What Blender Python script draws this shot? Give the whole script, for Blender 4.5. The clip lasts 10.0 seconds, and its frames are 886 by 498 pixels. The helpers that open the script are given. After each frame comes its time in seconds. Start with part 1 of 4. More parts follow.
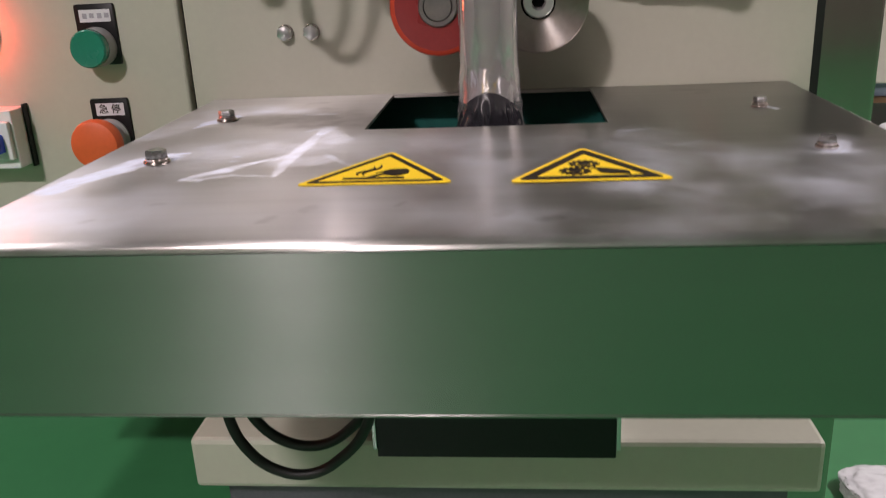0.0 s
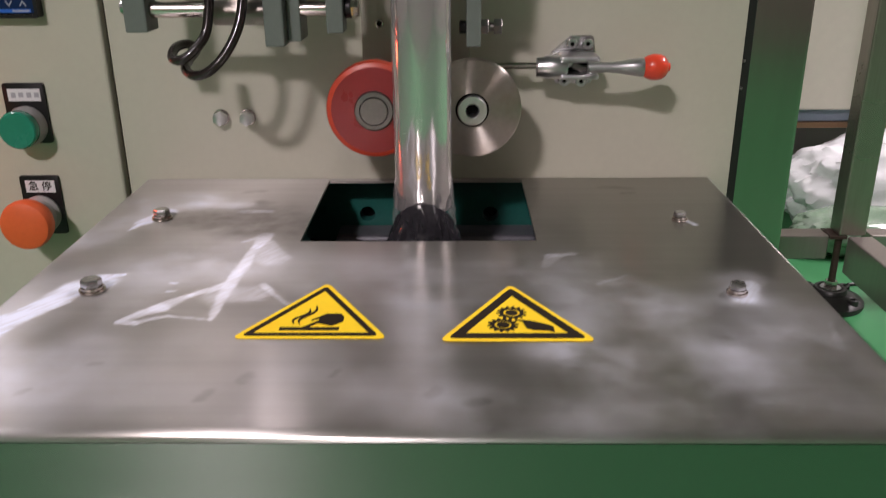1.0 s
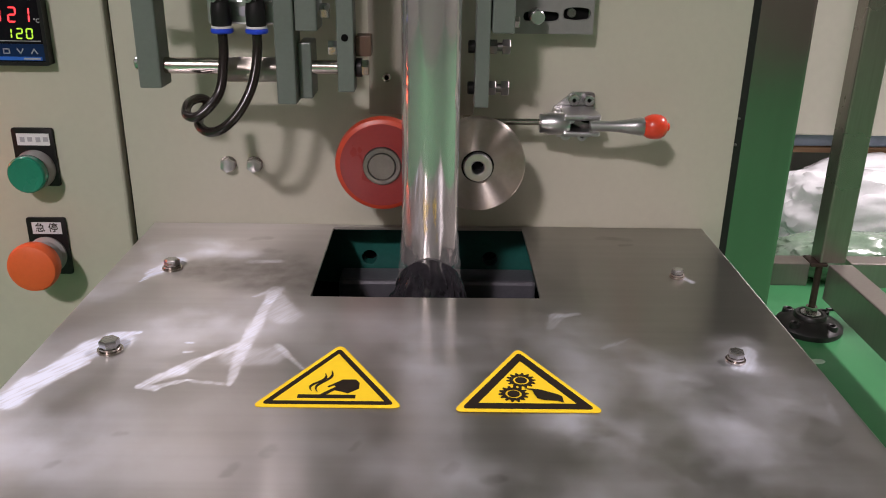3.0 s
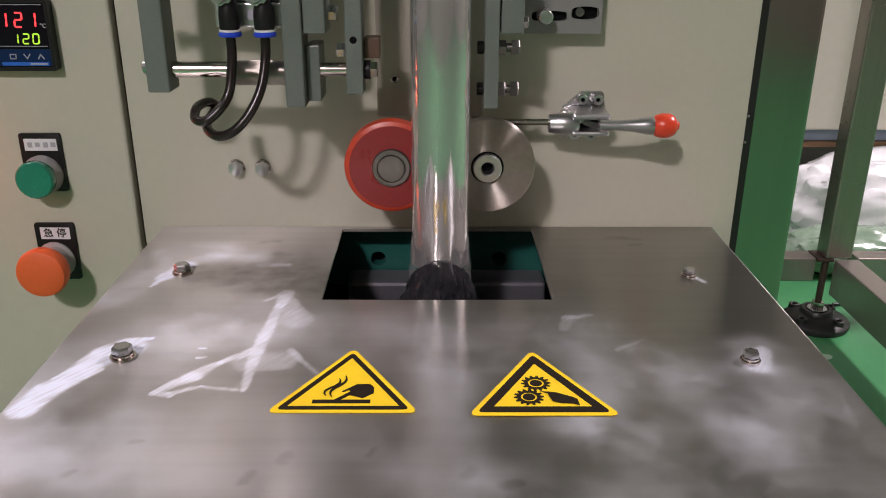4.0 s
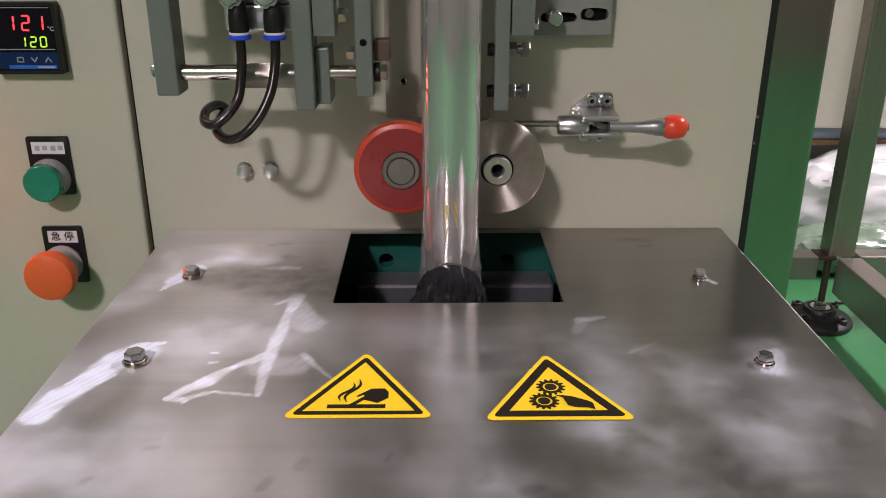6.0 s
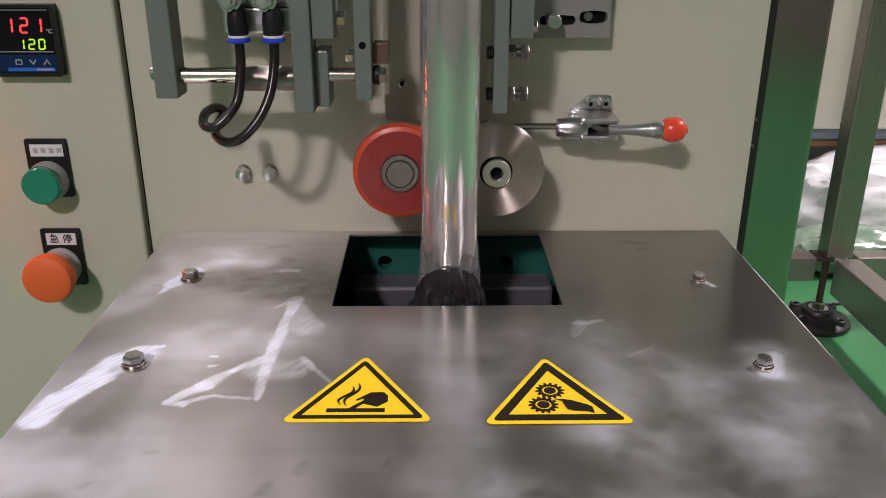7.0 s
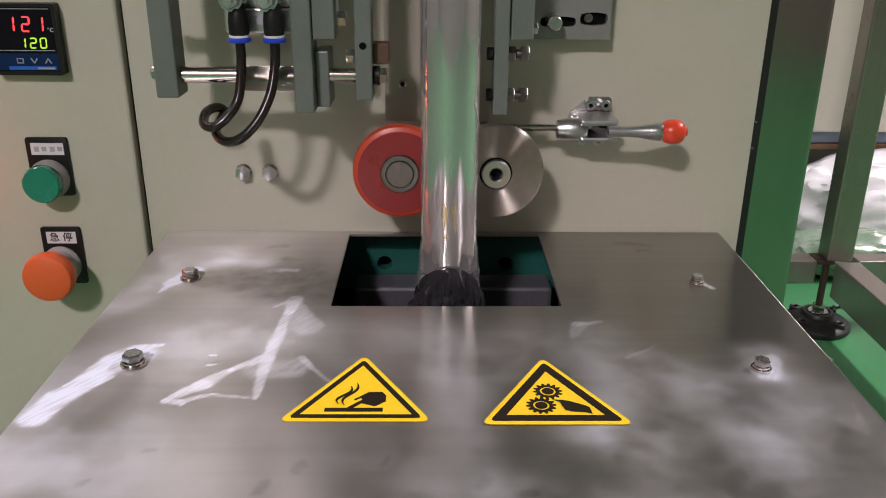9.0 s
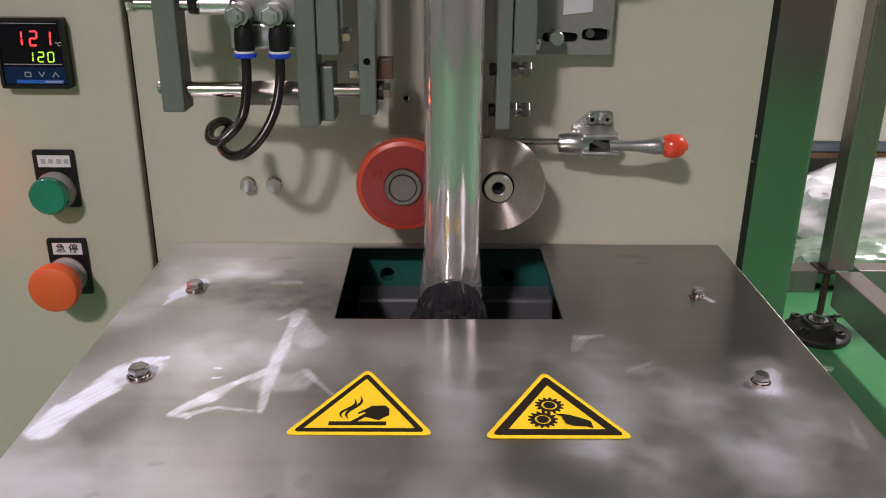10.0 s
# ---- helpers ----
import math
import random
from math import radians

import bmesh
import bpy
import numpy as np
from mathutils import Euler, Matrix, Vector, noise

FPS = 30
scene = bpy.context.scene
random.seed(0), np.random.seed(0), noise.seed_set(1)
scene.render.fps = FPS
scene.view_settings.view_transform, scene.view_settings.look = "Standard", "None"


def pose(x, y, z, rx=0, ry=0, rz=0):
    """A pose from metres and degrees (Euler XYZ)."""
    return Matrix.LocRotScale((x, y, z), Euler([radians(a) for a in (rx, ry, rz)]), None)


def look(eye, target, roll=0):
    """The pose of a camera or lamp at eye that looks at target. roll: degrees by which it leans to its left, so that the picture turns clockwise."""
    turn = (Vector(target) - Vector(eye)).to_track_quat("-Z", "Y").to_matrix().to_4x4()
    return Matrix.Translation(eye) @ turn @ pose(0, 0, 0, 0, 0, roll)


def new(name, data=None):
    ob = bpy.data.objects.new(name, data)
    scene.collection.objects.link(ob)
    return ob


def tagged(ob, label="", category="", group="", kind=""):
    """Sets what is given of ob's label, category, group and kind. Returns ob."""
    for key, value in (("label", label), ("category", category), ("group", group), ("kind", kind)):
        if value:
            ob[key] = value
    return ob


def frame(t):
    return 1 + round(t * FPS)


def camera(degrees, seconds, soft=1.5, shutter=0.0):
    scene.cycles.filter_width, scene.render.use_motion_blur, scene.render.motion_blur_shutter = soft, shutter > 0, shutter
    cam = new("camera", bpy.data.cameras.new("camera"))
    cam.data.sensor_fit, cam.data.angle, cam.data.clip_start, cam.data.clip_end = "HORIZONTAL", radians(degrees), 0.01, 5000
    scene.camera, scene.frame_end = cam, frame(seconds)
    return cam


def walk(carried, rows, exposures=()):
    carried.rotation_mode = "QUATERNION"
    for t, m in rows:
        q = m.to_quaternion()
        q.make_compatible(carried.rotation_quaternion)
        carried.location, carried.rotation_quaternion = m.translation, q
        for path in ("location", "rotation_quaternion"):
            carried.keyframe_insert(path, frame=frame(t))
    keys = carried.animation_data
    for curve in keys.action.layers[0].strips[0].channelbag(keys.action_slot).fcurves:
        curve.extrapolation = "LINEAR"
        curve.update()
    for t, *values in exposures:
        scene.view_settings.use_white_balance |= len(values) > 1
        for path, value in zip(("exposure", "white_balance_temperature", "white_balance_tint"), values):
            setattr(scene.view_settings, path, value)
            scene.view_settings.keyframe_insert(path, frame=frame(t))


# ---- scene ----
cam = camera(55.3, 10.0, soft=1.0, shutter=0.35)
EXPOSURES = [(0.0, -0.21, 6550, 25), (10.0, -0.21, 6550, 25)]
PATH = [
    (0, (0.021, -0.627, 0.899), (-0.165, 1.251, 0.236), -2.8),
    (0.1, (0.021, -0.625, 0.91), (-0.167, 1.252, 0.242), -2.3),
    (0.2, (0.023, -0.623, 0.927), (-0.164, 1.245, 0.235), -2.0),
    (0.3, (0.023, -0.624, 0.937), (-0.157, 1.241, 0.236), -1.7),
    (0.4, (0.023, -0.621, 0.949), (-0.13, 1.221, 0.185), -0.6),
    (0.5, (0.023, -0.62, 0.952), (-0.114, 1.215, 0.167), 0.0),
    (1, (0.024, -0.612, 0.985), (-0.01, 1.249, 0.253), -0.5),
    (1.5, (0.017, -0.612, 1.006), (0.016, 1.258, 0.297), 0.1),
    (2, (0.01, -0.613, 1.02), (0.017, 1.254, 0.305), 0.5),
    (2.5, (0.008, -0.613, 1.023), (0.026, 1.251, 0.298), 1.0),
    (4, (0.0, -0.61, 1.026), (0.014, 1.248, 0.287), 0.2),
    (4.5, (-0.003, -0.608, 1.027), (0.01, 1.25, 0.287), 0.1),
    (5, (-0.005, -0.608, 1.028), (0.007, 1.248, 0.284), 0.0),
    (5.5, (-0.007, -0.608, 1.028), (0.008, 1.249, 0.285), 0.0),
    (7, (-0.009, -0.607, 1.03), (0.015, 1.249, 0.287), 0.1),
    (7.5, (-0.008, -0.609, 1.032), (0.011, 1.25, 0.294), 0.0),
    (8, (-0.008, -0.609, 1.034), (0.014, 1.248, 0.293), 0.1),
    (8.5, (-0.007, -0.607, 1.032), (0.019, 1.249, 0.288), 0.3),
    (9, (-0.008, -0.608, 1.03), (0.014, 1.25, 0.289), 0.4),
    (9.5, (-0.01, -0.609, 1.034), (0.011, 1.251, 0.298), 0.5),
    (10, (-0.009, -0.611, 1.037), (0.01, 1.251, 0.307), 0.5),
]
walk(cam, [(t, look(eye, target, roll)) for t, eye, target, roll in PATH], EXPOSURES)

# ---- light ----
def area(name, place, target, power, size, size_y, colour):
    data = bpy.data.lights.new(name, "AREA")
    data.shape, data.size, data.size_y, data.energy, data.color = "RECTANGLE", size, size_y, power, colour
    ob = new(name, data)
    ob.matrix_world = look(place, target)
    return ob


world = bpy.data.worlds.new("world")
scene.world = world
world.use_nodes = True
world.node_tree.nodes["Background"].inputs["Color"].default_value = (0.8, 0.9, 1.0, 1)
world.node_tree.nodes["Background"].inputs["Strength"].default_value = 0.02
FLOOR, TOP, CEIL = 0.40, 0.80, 3.10
LAMPS = [(-1.05, -3.0, 132, 0.30, 0.30), (-1.7, 0.3, 19, 0.4, 1.0), (2.35, 0.6, 140, 0.3, 1.2)]
for lx, ly, power, sx, sy in LAMPS:
    area("ceiling_lamp", (lx, ly, CEIL - 0.07), (lx, ly + 0.001, 0), power, sx, sy, (1.0, 0.96, 0.94))


# ---- materials ----
def mat(name, colour, rough=0.5, metal=0.0, vary=0.08, scale=40.0, bump=0.0, bump_scale=400.0, stretch=(1, 1, 1), coat=0.0,
        dirt=None, dirt_amount=0.0, dirt_scale=9.0, rough_vary=0.08, emit=0.0, spec=0.5):
    """A surface with fine grain, broad mottling, uneven gloss and a little relief."""
    m = bpy.data.materials.new(name)
    m.use_nodes = True
    n, l = m.node_tree.nodes, m.node_tree.links
    b = n["Principled BSDF"]
    b.inputs["Metallic"].default_value, b.inputs["Coat Weight"].default_value = metal, coat
    b.inputs["Specular IOR Level"].default_value = spec
    co = n.new("ShaderNodeTexCoord")
    mp = n.new("ShaderNodeMapping")
    mp.inputs["Scale"].default_value = stretch
    l.new(co.outputs["Object"], mp.inputs["Vector"])
    fine, broad = n.new("ShaderNodeTexNoise"), n.new("ShaderNodeTexNoise")
    fine.inputs["Scale"].default_value, fine.inputs["Detail"].default_value = scale * 6, 5
    broad.inputs["Scale"].default_value, broad.inputs["Detail"].default_value = dirt_scale, 6
    l.new(mp.outputs["Vector"], fine.inputs["Vector"])
    l.new(co.outputs["Object"], broad.inputs["Vector"])
    add = n.new("ShaderNodeMath")
    add.operation = "ADD"
    l.new(fine.outputs["Fac"], add.inputs[0])
    l.new(broad.outputs["Fac"], add.inputs[1])
    ramp = n.new("ShaderNodeMapRange")
    ramp.inputs["From Min"].default_value, ramp.inputs["From Max"].default_value = 0.6, 1.4
    ramp.inputs["To Min"].default_value, ramp.inputs["To Max"].default_value = 1 - vary, 1 + vary
    l.new(add.outputs[0], ramp.inputs["Value"])
    mul = n.new("ShaderNodeVectorMath")
    mul.operation = "SCALE"
    mul.inputs[0].default_value = colour
    l.new(ramp.outputs[0], mul.inputs["Scale"])
    last = mul.outputs[0]
    if dirt:
        mask = n.new("ShaderNodeMapRange")
        mask.inputs["From Min"].default_value, mask.inputs["From Max"].default_value = 0.5, 0.75
        mask.inputs["To Max"].default_value = dirt_amount
        l.new(broad.outputs["Fac"], mask.inputs["Value"])
        mix = n.new("ShaderNodeMix")
        mix.data_type = "RGBA"
        mix.inputs["B"].default_value = (*dirt, 1)
        l.new(mask.outputs[0], mix.inputs["Factor"])
        l.new(last, mix.inputs["A"])
        last = mix.outputs["Result"]
    l.new(last, b.inputs["Base Color"])
    rr = n.new("ShaderNodeMapRange")
    rr.inputs["From Min"].default_value, rr.inputs["From Max"].default_value = 0.3, 0.7
    rr.inputs["To Min"].default_value, rr.inputs["To Max"].default_value = max(rough - rough_vary, 0.02), rough + rough_vary
    l.new(broad.outputs["Fac"], rr.inputs["Value"])
    l.new(rr.outputs[0], b.inputs["Roughness"])
    if bump:
        bt, bn = n.new("ShaderNodeTexNoise"), n.new("ShaderNodeBump")
        bt.inputs["Scale"].default_value, bt.inputs["Detail"].default_value = bump_scale, 4
        bn.inputs["Strength"].default_value, bn.inputs["Distance"].default_value = bump, 0.001
        l.new(mp.outputs["Vector"], bt.inputs["Vector"])
        l.new(bt.outputs["Fac"], bn.inputs["Height"])
        l.new(bn.outputs["Normal"], b.inputs["Normal"])
    if emit:
        b.inputs["Emission Color"].default_value, b.inputs["Emission Strength"].default_value = (*colour, 1), emit
    return m


def stainless_top():
    """Brushed stainless sheet; the mesh says where it is scuffed, stained or darkened, and hazed with sheen painted
    pale.
    """
    m = mat("brushed_top", (0.48, 0.458, 0.43), 0.300, 0.95, 0.10, 20, 0.0, 900, (0.02, 1, 0), rough_vary=0.018, dirt_scale=16)
    n, l = m.node_tree.nodes, m.node_tree.links
    b = n["Principled BSDF"]
    co = n.new("ShaderNodeTexCoord")

    def worn(name, scale, detail, low, high, to_low, to_high, turn=0.0, stretch=(1, 1, 1)):
        at, tex, mp = n.new("ShaderNodeAttribute"), n.new("ShaderNodeTexNoise"), n.new("ShaderNodeMapping")
        at.attribute_name, mp.vector_type = name, "TEXTURE"
        mp.inputs["Rotation"].default_value, mp.inputs["Scale"].default_value = (0, 0, radians(turn)), stretch
        tex.inputs["Scale"].default_value, tex.inputs["Detail"].default_value = scale, detail
        l.new(co.outputs["Object"], mp.inputs["Vector"])
        l.new(mp.outputs["Vector"], tex.inputs["Vector"])
        rg, fac = n.new("ShaderNodeMapRange"), n.new("ShaderNodeMath")
        rg.inputs["From Min"].default_value, rg.inputs["From Max"].default_value = low, high
        rg.inputs["To Min"].default_value, rg.inputs["To Max"].default_value = to_low, to_high
        l.new(tex.outputs["Fac"], rg.inputs["Value"])
        fac.operation, fac.use_clamp = "MULTIPLY", True
        l.new(at.outputs["Fac"], fac.inputs[0])
        l.new(rg.outputs[0], fac.inputs[1])
        return fac.outputs[0]

    def blend(fac, a, colour):
        mix = n.new("ShaderNodeMix")
        mix.data_type = "RGBA"
        mix.inputs["B"].default_value = (*colour, 1)
        l.new(fac, mix.inputs["Factor"])
        l.new(a, mix.inputs["A"])
        return mix.outputs["Result"]

    scuff = worn("scuff", 210, 7, 0.34, 0.64, 0.42, 1.1, 58, (3.2, 0.35, 1))
    haze_sheen = worn("haze_sheen", 22, 7, 0.36, 0.64, 0.2, 1.25)
    stain_or_dark = worn("stain_or_dark", 70, 6, 0.3, 0.65, 0.5, 1.1)
    both = n.new("ShaderNodeMath")
    both.operation, both.use_clamp = "ADD", True
    l.new(scuff, both.inputs[0])
    l.new(haze_sheen, both.inputs[1])
    # pale bluish colour for the scuffs, and for sheen painted into the sheet
    colour = blend(both.outputs[0], b.inputs["Base Color"].links[0].from_socket, (0.78, 0.84, 0.98))
    l.new(blend(stain_or_dark, colour, (0.19, 0.172, 0.15)), b.inputs["Base Color"])
    me = n.new("ShaderNodeMapRange")
    me.inputs["To Min"].default_value, me.inputs["To Max"].default_value = 0.94, 0.0
    l.new(both.outputs[0], me.inputs["Value"])
    l.new(me.outputs[0], b.inputs["Metallic"])
    ra = n.new("ShaderNodeMath")
    ra.operation = "MULTIPLY_ADD"
    l.new(both.outputs[0], ra.inputs[0])
    ra.inputs[1].default_value = 0.3
    l.new(b.inputs["Roughness"].links[0].from_socket, ra.inputs[2])
    l.new(ra.outputs[0], b.inputs["Roughness"])
    return m


PANEL = mat("beige_paint", (0.485, 0.482, 0.39), 0.42, 0, 0.035, 30, 0.05, 700, dirt=(0.42, 0.42, 0.33), dirt_amount=0.5, dirt_scale=7)
STEEL_TOP = stainless_top()
# darker than the top: the colour stands in for a shadowed floor mirrored here
STEEL = mat("shaded_brushed_steel", (0.325, 0.32, 0.312), 0.235, 1.0, 0.05, 20, 0.0, 900, (0.02, 1, 1), rough_vary=0.015)
STEEL_UP = mat("upright_steel", (0.45, 0.40, 0.38), 0.15, 1.0, 0.06, 20, 0.06, 700, (1, 1, 0.03), rough_vary=0.05)
CHROME = mat("bright_steel", (0.64, 0.575, 0.535), 0.18, 1.0, 0.06, 60, 0.03, 900, rough_vary=0.05)
HUB = mat("dull_hub", (0.22, 0.205, 0.20), 0.34, 1.0, 0.10, 60, 0.05, 600)
SHIM = mat("pale_shim", (0.66, 0.65, 0.70), 0.5, 0.3, 0.06, 60)
ZINC = mat("zinc_plate", (0.60, 0.60, 0.615), 0.27, 1.0, 0.08, 60, 0.06, 600, rough_vary=0.06)
TURNED = mat("turned_steel", (0.48, 0.44, 0.40), 0.48, 1.0, 0.10, 50, 0.03, 700, dirt=(0.40, 0.31, 0.22), dirt_amount=0.5, dirt_scale=45)
for _m in (TURNED,):
    _n, _b = _m.node_tree.nodes, _m.node_tree.nodes["Principled BSDF"]
    _t = _n.new("ShaderNodeTangent")
    _t.direction_type, _t.axis = "RADIAL", "Y"
    _m.node_tree.links.new(_t.outputs[0], _b.inputs["Tangent"])
    _b.inputs["Anisotropic"].default_value, _b.inputs["Anisotropic Rotation"].default_value = 1.0, 0.25
TUBE_STEEL = mat("film_on_steel", (0.62, 0.60, 0.595), 0.11, 0.76, 0.04, 30, 0.06, 70, (1, 1, 0.15), rough_vary=0.03, coat=0.3)
FILM = mat("dark_film", (0.035, 0.033, 0.038), 0.07, 0.0, 0.25, 60, 0.12, 130, coat=1.0)
PLATE = mat("dull_steel", (0.36, 0.335, 0.28), 0.5, 0.25, 0.08, 40, 0.05, 700, (1, 1, 0.05))
GREYPAINT = mat("grey_paint", (0.24, 0.24, 0.23), 0.42, 0.2, 0.08, 40, 0.05, 700)
BRACKET = mat("grey_green_paint", (0.135, 0.162, 0.143), 0.38, 0, 0.08, 60, 0.08, 900, dirt=(0.11, 0.14, 0.12), dirt_amount=0.5, dirt_scale=30)
TEAL = mat("teal_paint", (0.010, 0.095, 0.078), 0.34, 0, 0.15, 60, 0.06, 500, dirt=(0.02, 0.05, 0.05), dirt_amount=0.6, dirt_scale=30)
JAW = mat("dark_jaw_steel", (0.11, 0.11, 0.125), 0.42, 0.25, 0.15, 60, 0.08, 500)
BLACK = mat("black_plastic", (0.010, 0.009, 0.010), 0.38, 0, 0.2, 80, 0.05, 900, spec=0.3)
RUBBER = mat("black_rubber", (0.012, 0.011, 0.011), 0.45, 0, 0.2, 80, 0.04, 600)
HOSE = mat("black_hose", (0.014, 0.010, 0.009), 0.22, 0, 0.2, 80, 0.02, 300, coat=0.2)
RED_RIM = mat("orange_polyurethane", (0.50, 0.055, 0.022), 0.35, 0, 0.12, 60, 0.05, 700)
RED = mat("red_polyurethane", (0.25, 0.022, 0.022), 0.34, 0, 0.10, 60, 0.05, 700, dirt=(0.20, 0.022, 0.024), dirt_amount=0.6, dirt_scale=40)
REDCAP = mat("red_vinyl", (0.70, 0.055, 0.02), 0.28, 0, 0.08, 60, 0.04, 500, coat=0.4)
ORANGE = mat("orange_plastic", (0.78, 0.125, 0.03), 0.45, 0, 0.05, 60, 0.03, 900)
GREEN = mat("green_plastic", (0.008, 0.21, 0.13), 0.22, 0, 0.08, 60, 0.03, 700, coat=0.4)
GREY = mat("grey_plastic", (0.32, 0.32, 0.31), 0.4, 0, 0.08, 60)
YELLOW = mat("yellow_vinyl", (0.93, 0.64, 0.022), 0.42, 0, 0.05, 30, 0.02, 500, spec=0.2, dirt=(0.86, 0.42, 0.015), dirt_amount=0.5, dirt_scale=26)
INK = mat("black_ink", (0.020, 0.014, 0.010), 0.5, 0, 0.15, 60, spec=0.15)
PAPER = mat("label_paper", (0.72, 0.72, 0.74), 0.5, 0, 0.04, 60)
PALE_INK = mat("faded_ink", (0.38, 0.38, 0.42), 0.5, 0, 0.1, 60)
BLUE = mat("blue_plastic", (0.015, 0.06, 0.60), 0.3, 0, 0.1, 80)
WHITE = mat("white_plastic", (0.78, 0.78, 0.76), 0.35, 0, 0.03, 60)
# near-black that paints the shade of gaps, holes and hidden parts into the colour
SHADE_BLACK = mat("painted_shade", (0.006, 0.006, 0.006), 0.8, 0, 0.2, 60, spec=0.05)
RUST = mat("rusty_steel", (0.075, 0.05, 0.04), 0.5, 0.5, 0.3, 60, 0.2, 500)
BRASS = mat("brown_phenolic", (0.10, 0.055, 0.035), 0.45, 0, 0.15, 90)
SCREEN = mat("screen_glass", (0.008, 0.007, 0.010), 0.12, 0, 0.1, 60, spec=0.15)
# satin steel with broad blue-black patches
POST = mat("blue_patched_post", (0.33, 0.30, 0.26), 0.30, 0.8, 0.12, 40, 0.06, 700, (1, 1, 0.05), rough_vary=0.06, dirt=(0.055, 0.060, 0.095), dirt_amount=0.85, dirt_scale=5)
RAIL = mat("satin_rail", (0.36, 0.325, 0.30), 0.33, 0.75, 0.08, 40, 0.06, 700, (1, 1, 0.05), rough_vary=0.05)
SCREEN_BLUE = mat("membrane_blue", (0.005, 0.020, 0.075), 0.3, 0, 0.1, 60, spec=0.2)
SCREEN_BAND = mat("membrane_band", (0.02, 0.13, 0.55), 0.3, 0, 0.1, 60)
SEG_RED = mat("red_segments", (1.0, 0.045, 0.05), 0.4, emit=2.2)
SEG_GREEN = mat("green_segments", (0.50, 0.95, 0.05), 0.4, emit=0.75)
LAMP_RED = mat("lit_red_lens", (1.0, 0.085, 0.03), 0.3, emit=34.0)
LAMP_WHITE = mat("lamp_diffuser", (1.0, 0.96, 0.88), 0.5, emit=3.0)
EPOXY = mat("green_epoxy", (0.045, 0.235, 0.09), 0.36, 0, 0.06, 8, 0.03, 60, rough_vary=0.06, dirt=(0.06, 0.24, 0.11), dirt_amount=0.6, dirt_scale=3)
HOUSING = mat("housing_paint", (0.66, 0.60, 0.53), 0.5, 0, 0.04, 10, 0.02, 200, dirt_scale=3)
ROOM = mat("room_paint", (0.245, 0.215, 0.195), 0.6, 0, 0.04, 10, 0.02, 200, dirt_scale=1.2)
CEILING = mat("ceiling_paint", (0.22, 0.215, 0.21), 0.7, 0, 0.04, 10)
PLASTIC_FILM = mat("white_film", (0.80, 0.81, 0.83), 0.25, 0, 0.05, 30, 0.1, 60, coat=0.5)
WOOD = mat("brown_board", (0.22, 0.12, 0.06), 0.55, 0, 0.2, 30, 0.1, 200, (0.1, 1, 1))
BLUISH = mat("blue_grey_paint", (0.22, 0.25, 0.33), 0.4, 0, 0.08, 30)


def brushed(m, amount):
    """Highlights drawn out across the grain, along the u direction of the mesh's map."""
    t = m.node_tree.nodes.new("ShaderNodeTangent")
    t.direction_type = "UV_MAP"
    b = m.node_tree.nodes["Principled BSDF"]
    m.node_tree.links.new(t.outputs[0], b.inputs["Tangent"])
    b.inputs["Anisotropic"].default_value = amount


brushed(STEEL_TOP, 1.0)
brushed(STEEL, 1.0)


# ---- building blocks ----
def fix(bm, angle=34):
    bmesh.ops.recalc_face_normals(bm, faces=bm.faces)
    for f in bm.faces:
        f.smooth = True
    for e in bm.edges:
        e.smooth = e.smooth and len(e.link_faces) == 2 and e.calc_face_angle(3.0) < radians(angle)
    return bm


def origin(ob):
    p = Vector()
    while ob:
        p += ob.location
        ob = ob.parent
    return p


def part(name, bm, material, parent=None, label=""):
    """Links a bmesh, given in world metres, as one mesh under its thing."""
    me = bpy.data.meshes.new(name)
    bm.transform(Matrix.Translation(-origin(parent)))
    fix(bm)
    bm.to_mesh(me)
    bm.free()
    me.materials.append(material)
    if material in (STEEL_TOP, STEEL):
        # map: u runs across the grain, along y on level faces and along z on upright ones
        uv = me.uv_layers.new(name="grain")
        for poly in me.polygons:
            level = abs(poly.normal.z) > 0.7
            for li in poly.loop_indices:
                co = me.vertices[me.loops[li].vertex_index].co
                uv.data[li].uv = (co.y if level else co.z, co.x + co.y * (not level))
    ob = new(name, me)
    ob.parent = parent
    if label:
        ob["label"] = label
    return ob


def thing(name, place, label, category, group="", kind=""):
    ob = new(name)
    ob.empty_display_size = 0.01
    ob.location = place
    return tagged(ob, label, category, group, kind)


def box(x0, x1, y0, y1, z0, z1, r=0.0, seg=2, bm=None):
    bm = bm or bmesh.new()
    one = bmesh.new()
    bmesh.ops.create_cube(one, size=1)
    one.transform(Matrix.LocRotScale(((x0 + x1) / 2, (y0 + y1) / 2, (z0 + z1) / 2), None, (x1 - x0, y1 - y0, z1 - z0)))
    if r:
        bmesh.ops.bevel(one, geom=one.edges[:], offset=r, segments=seg, affect="EDGES", profile=0.5, clamp_overlap=True)
    for e in one.edges:
        e.smooth = False
    return merge(bm, one)


def merge(bm, one):
    me = bpy.data.meshes.new("tmp")
    one.to_mesh(me)
    one.free()
    bm.from_mesh(me)
    bpy.data.meshes.remove(me)
    return bm


AXES = {"x": Euler((0, radians(90), 0)), "y": Euler((radians(90), 0, 0)), "z": Euler((0, 0, 0))}


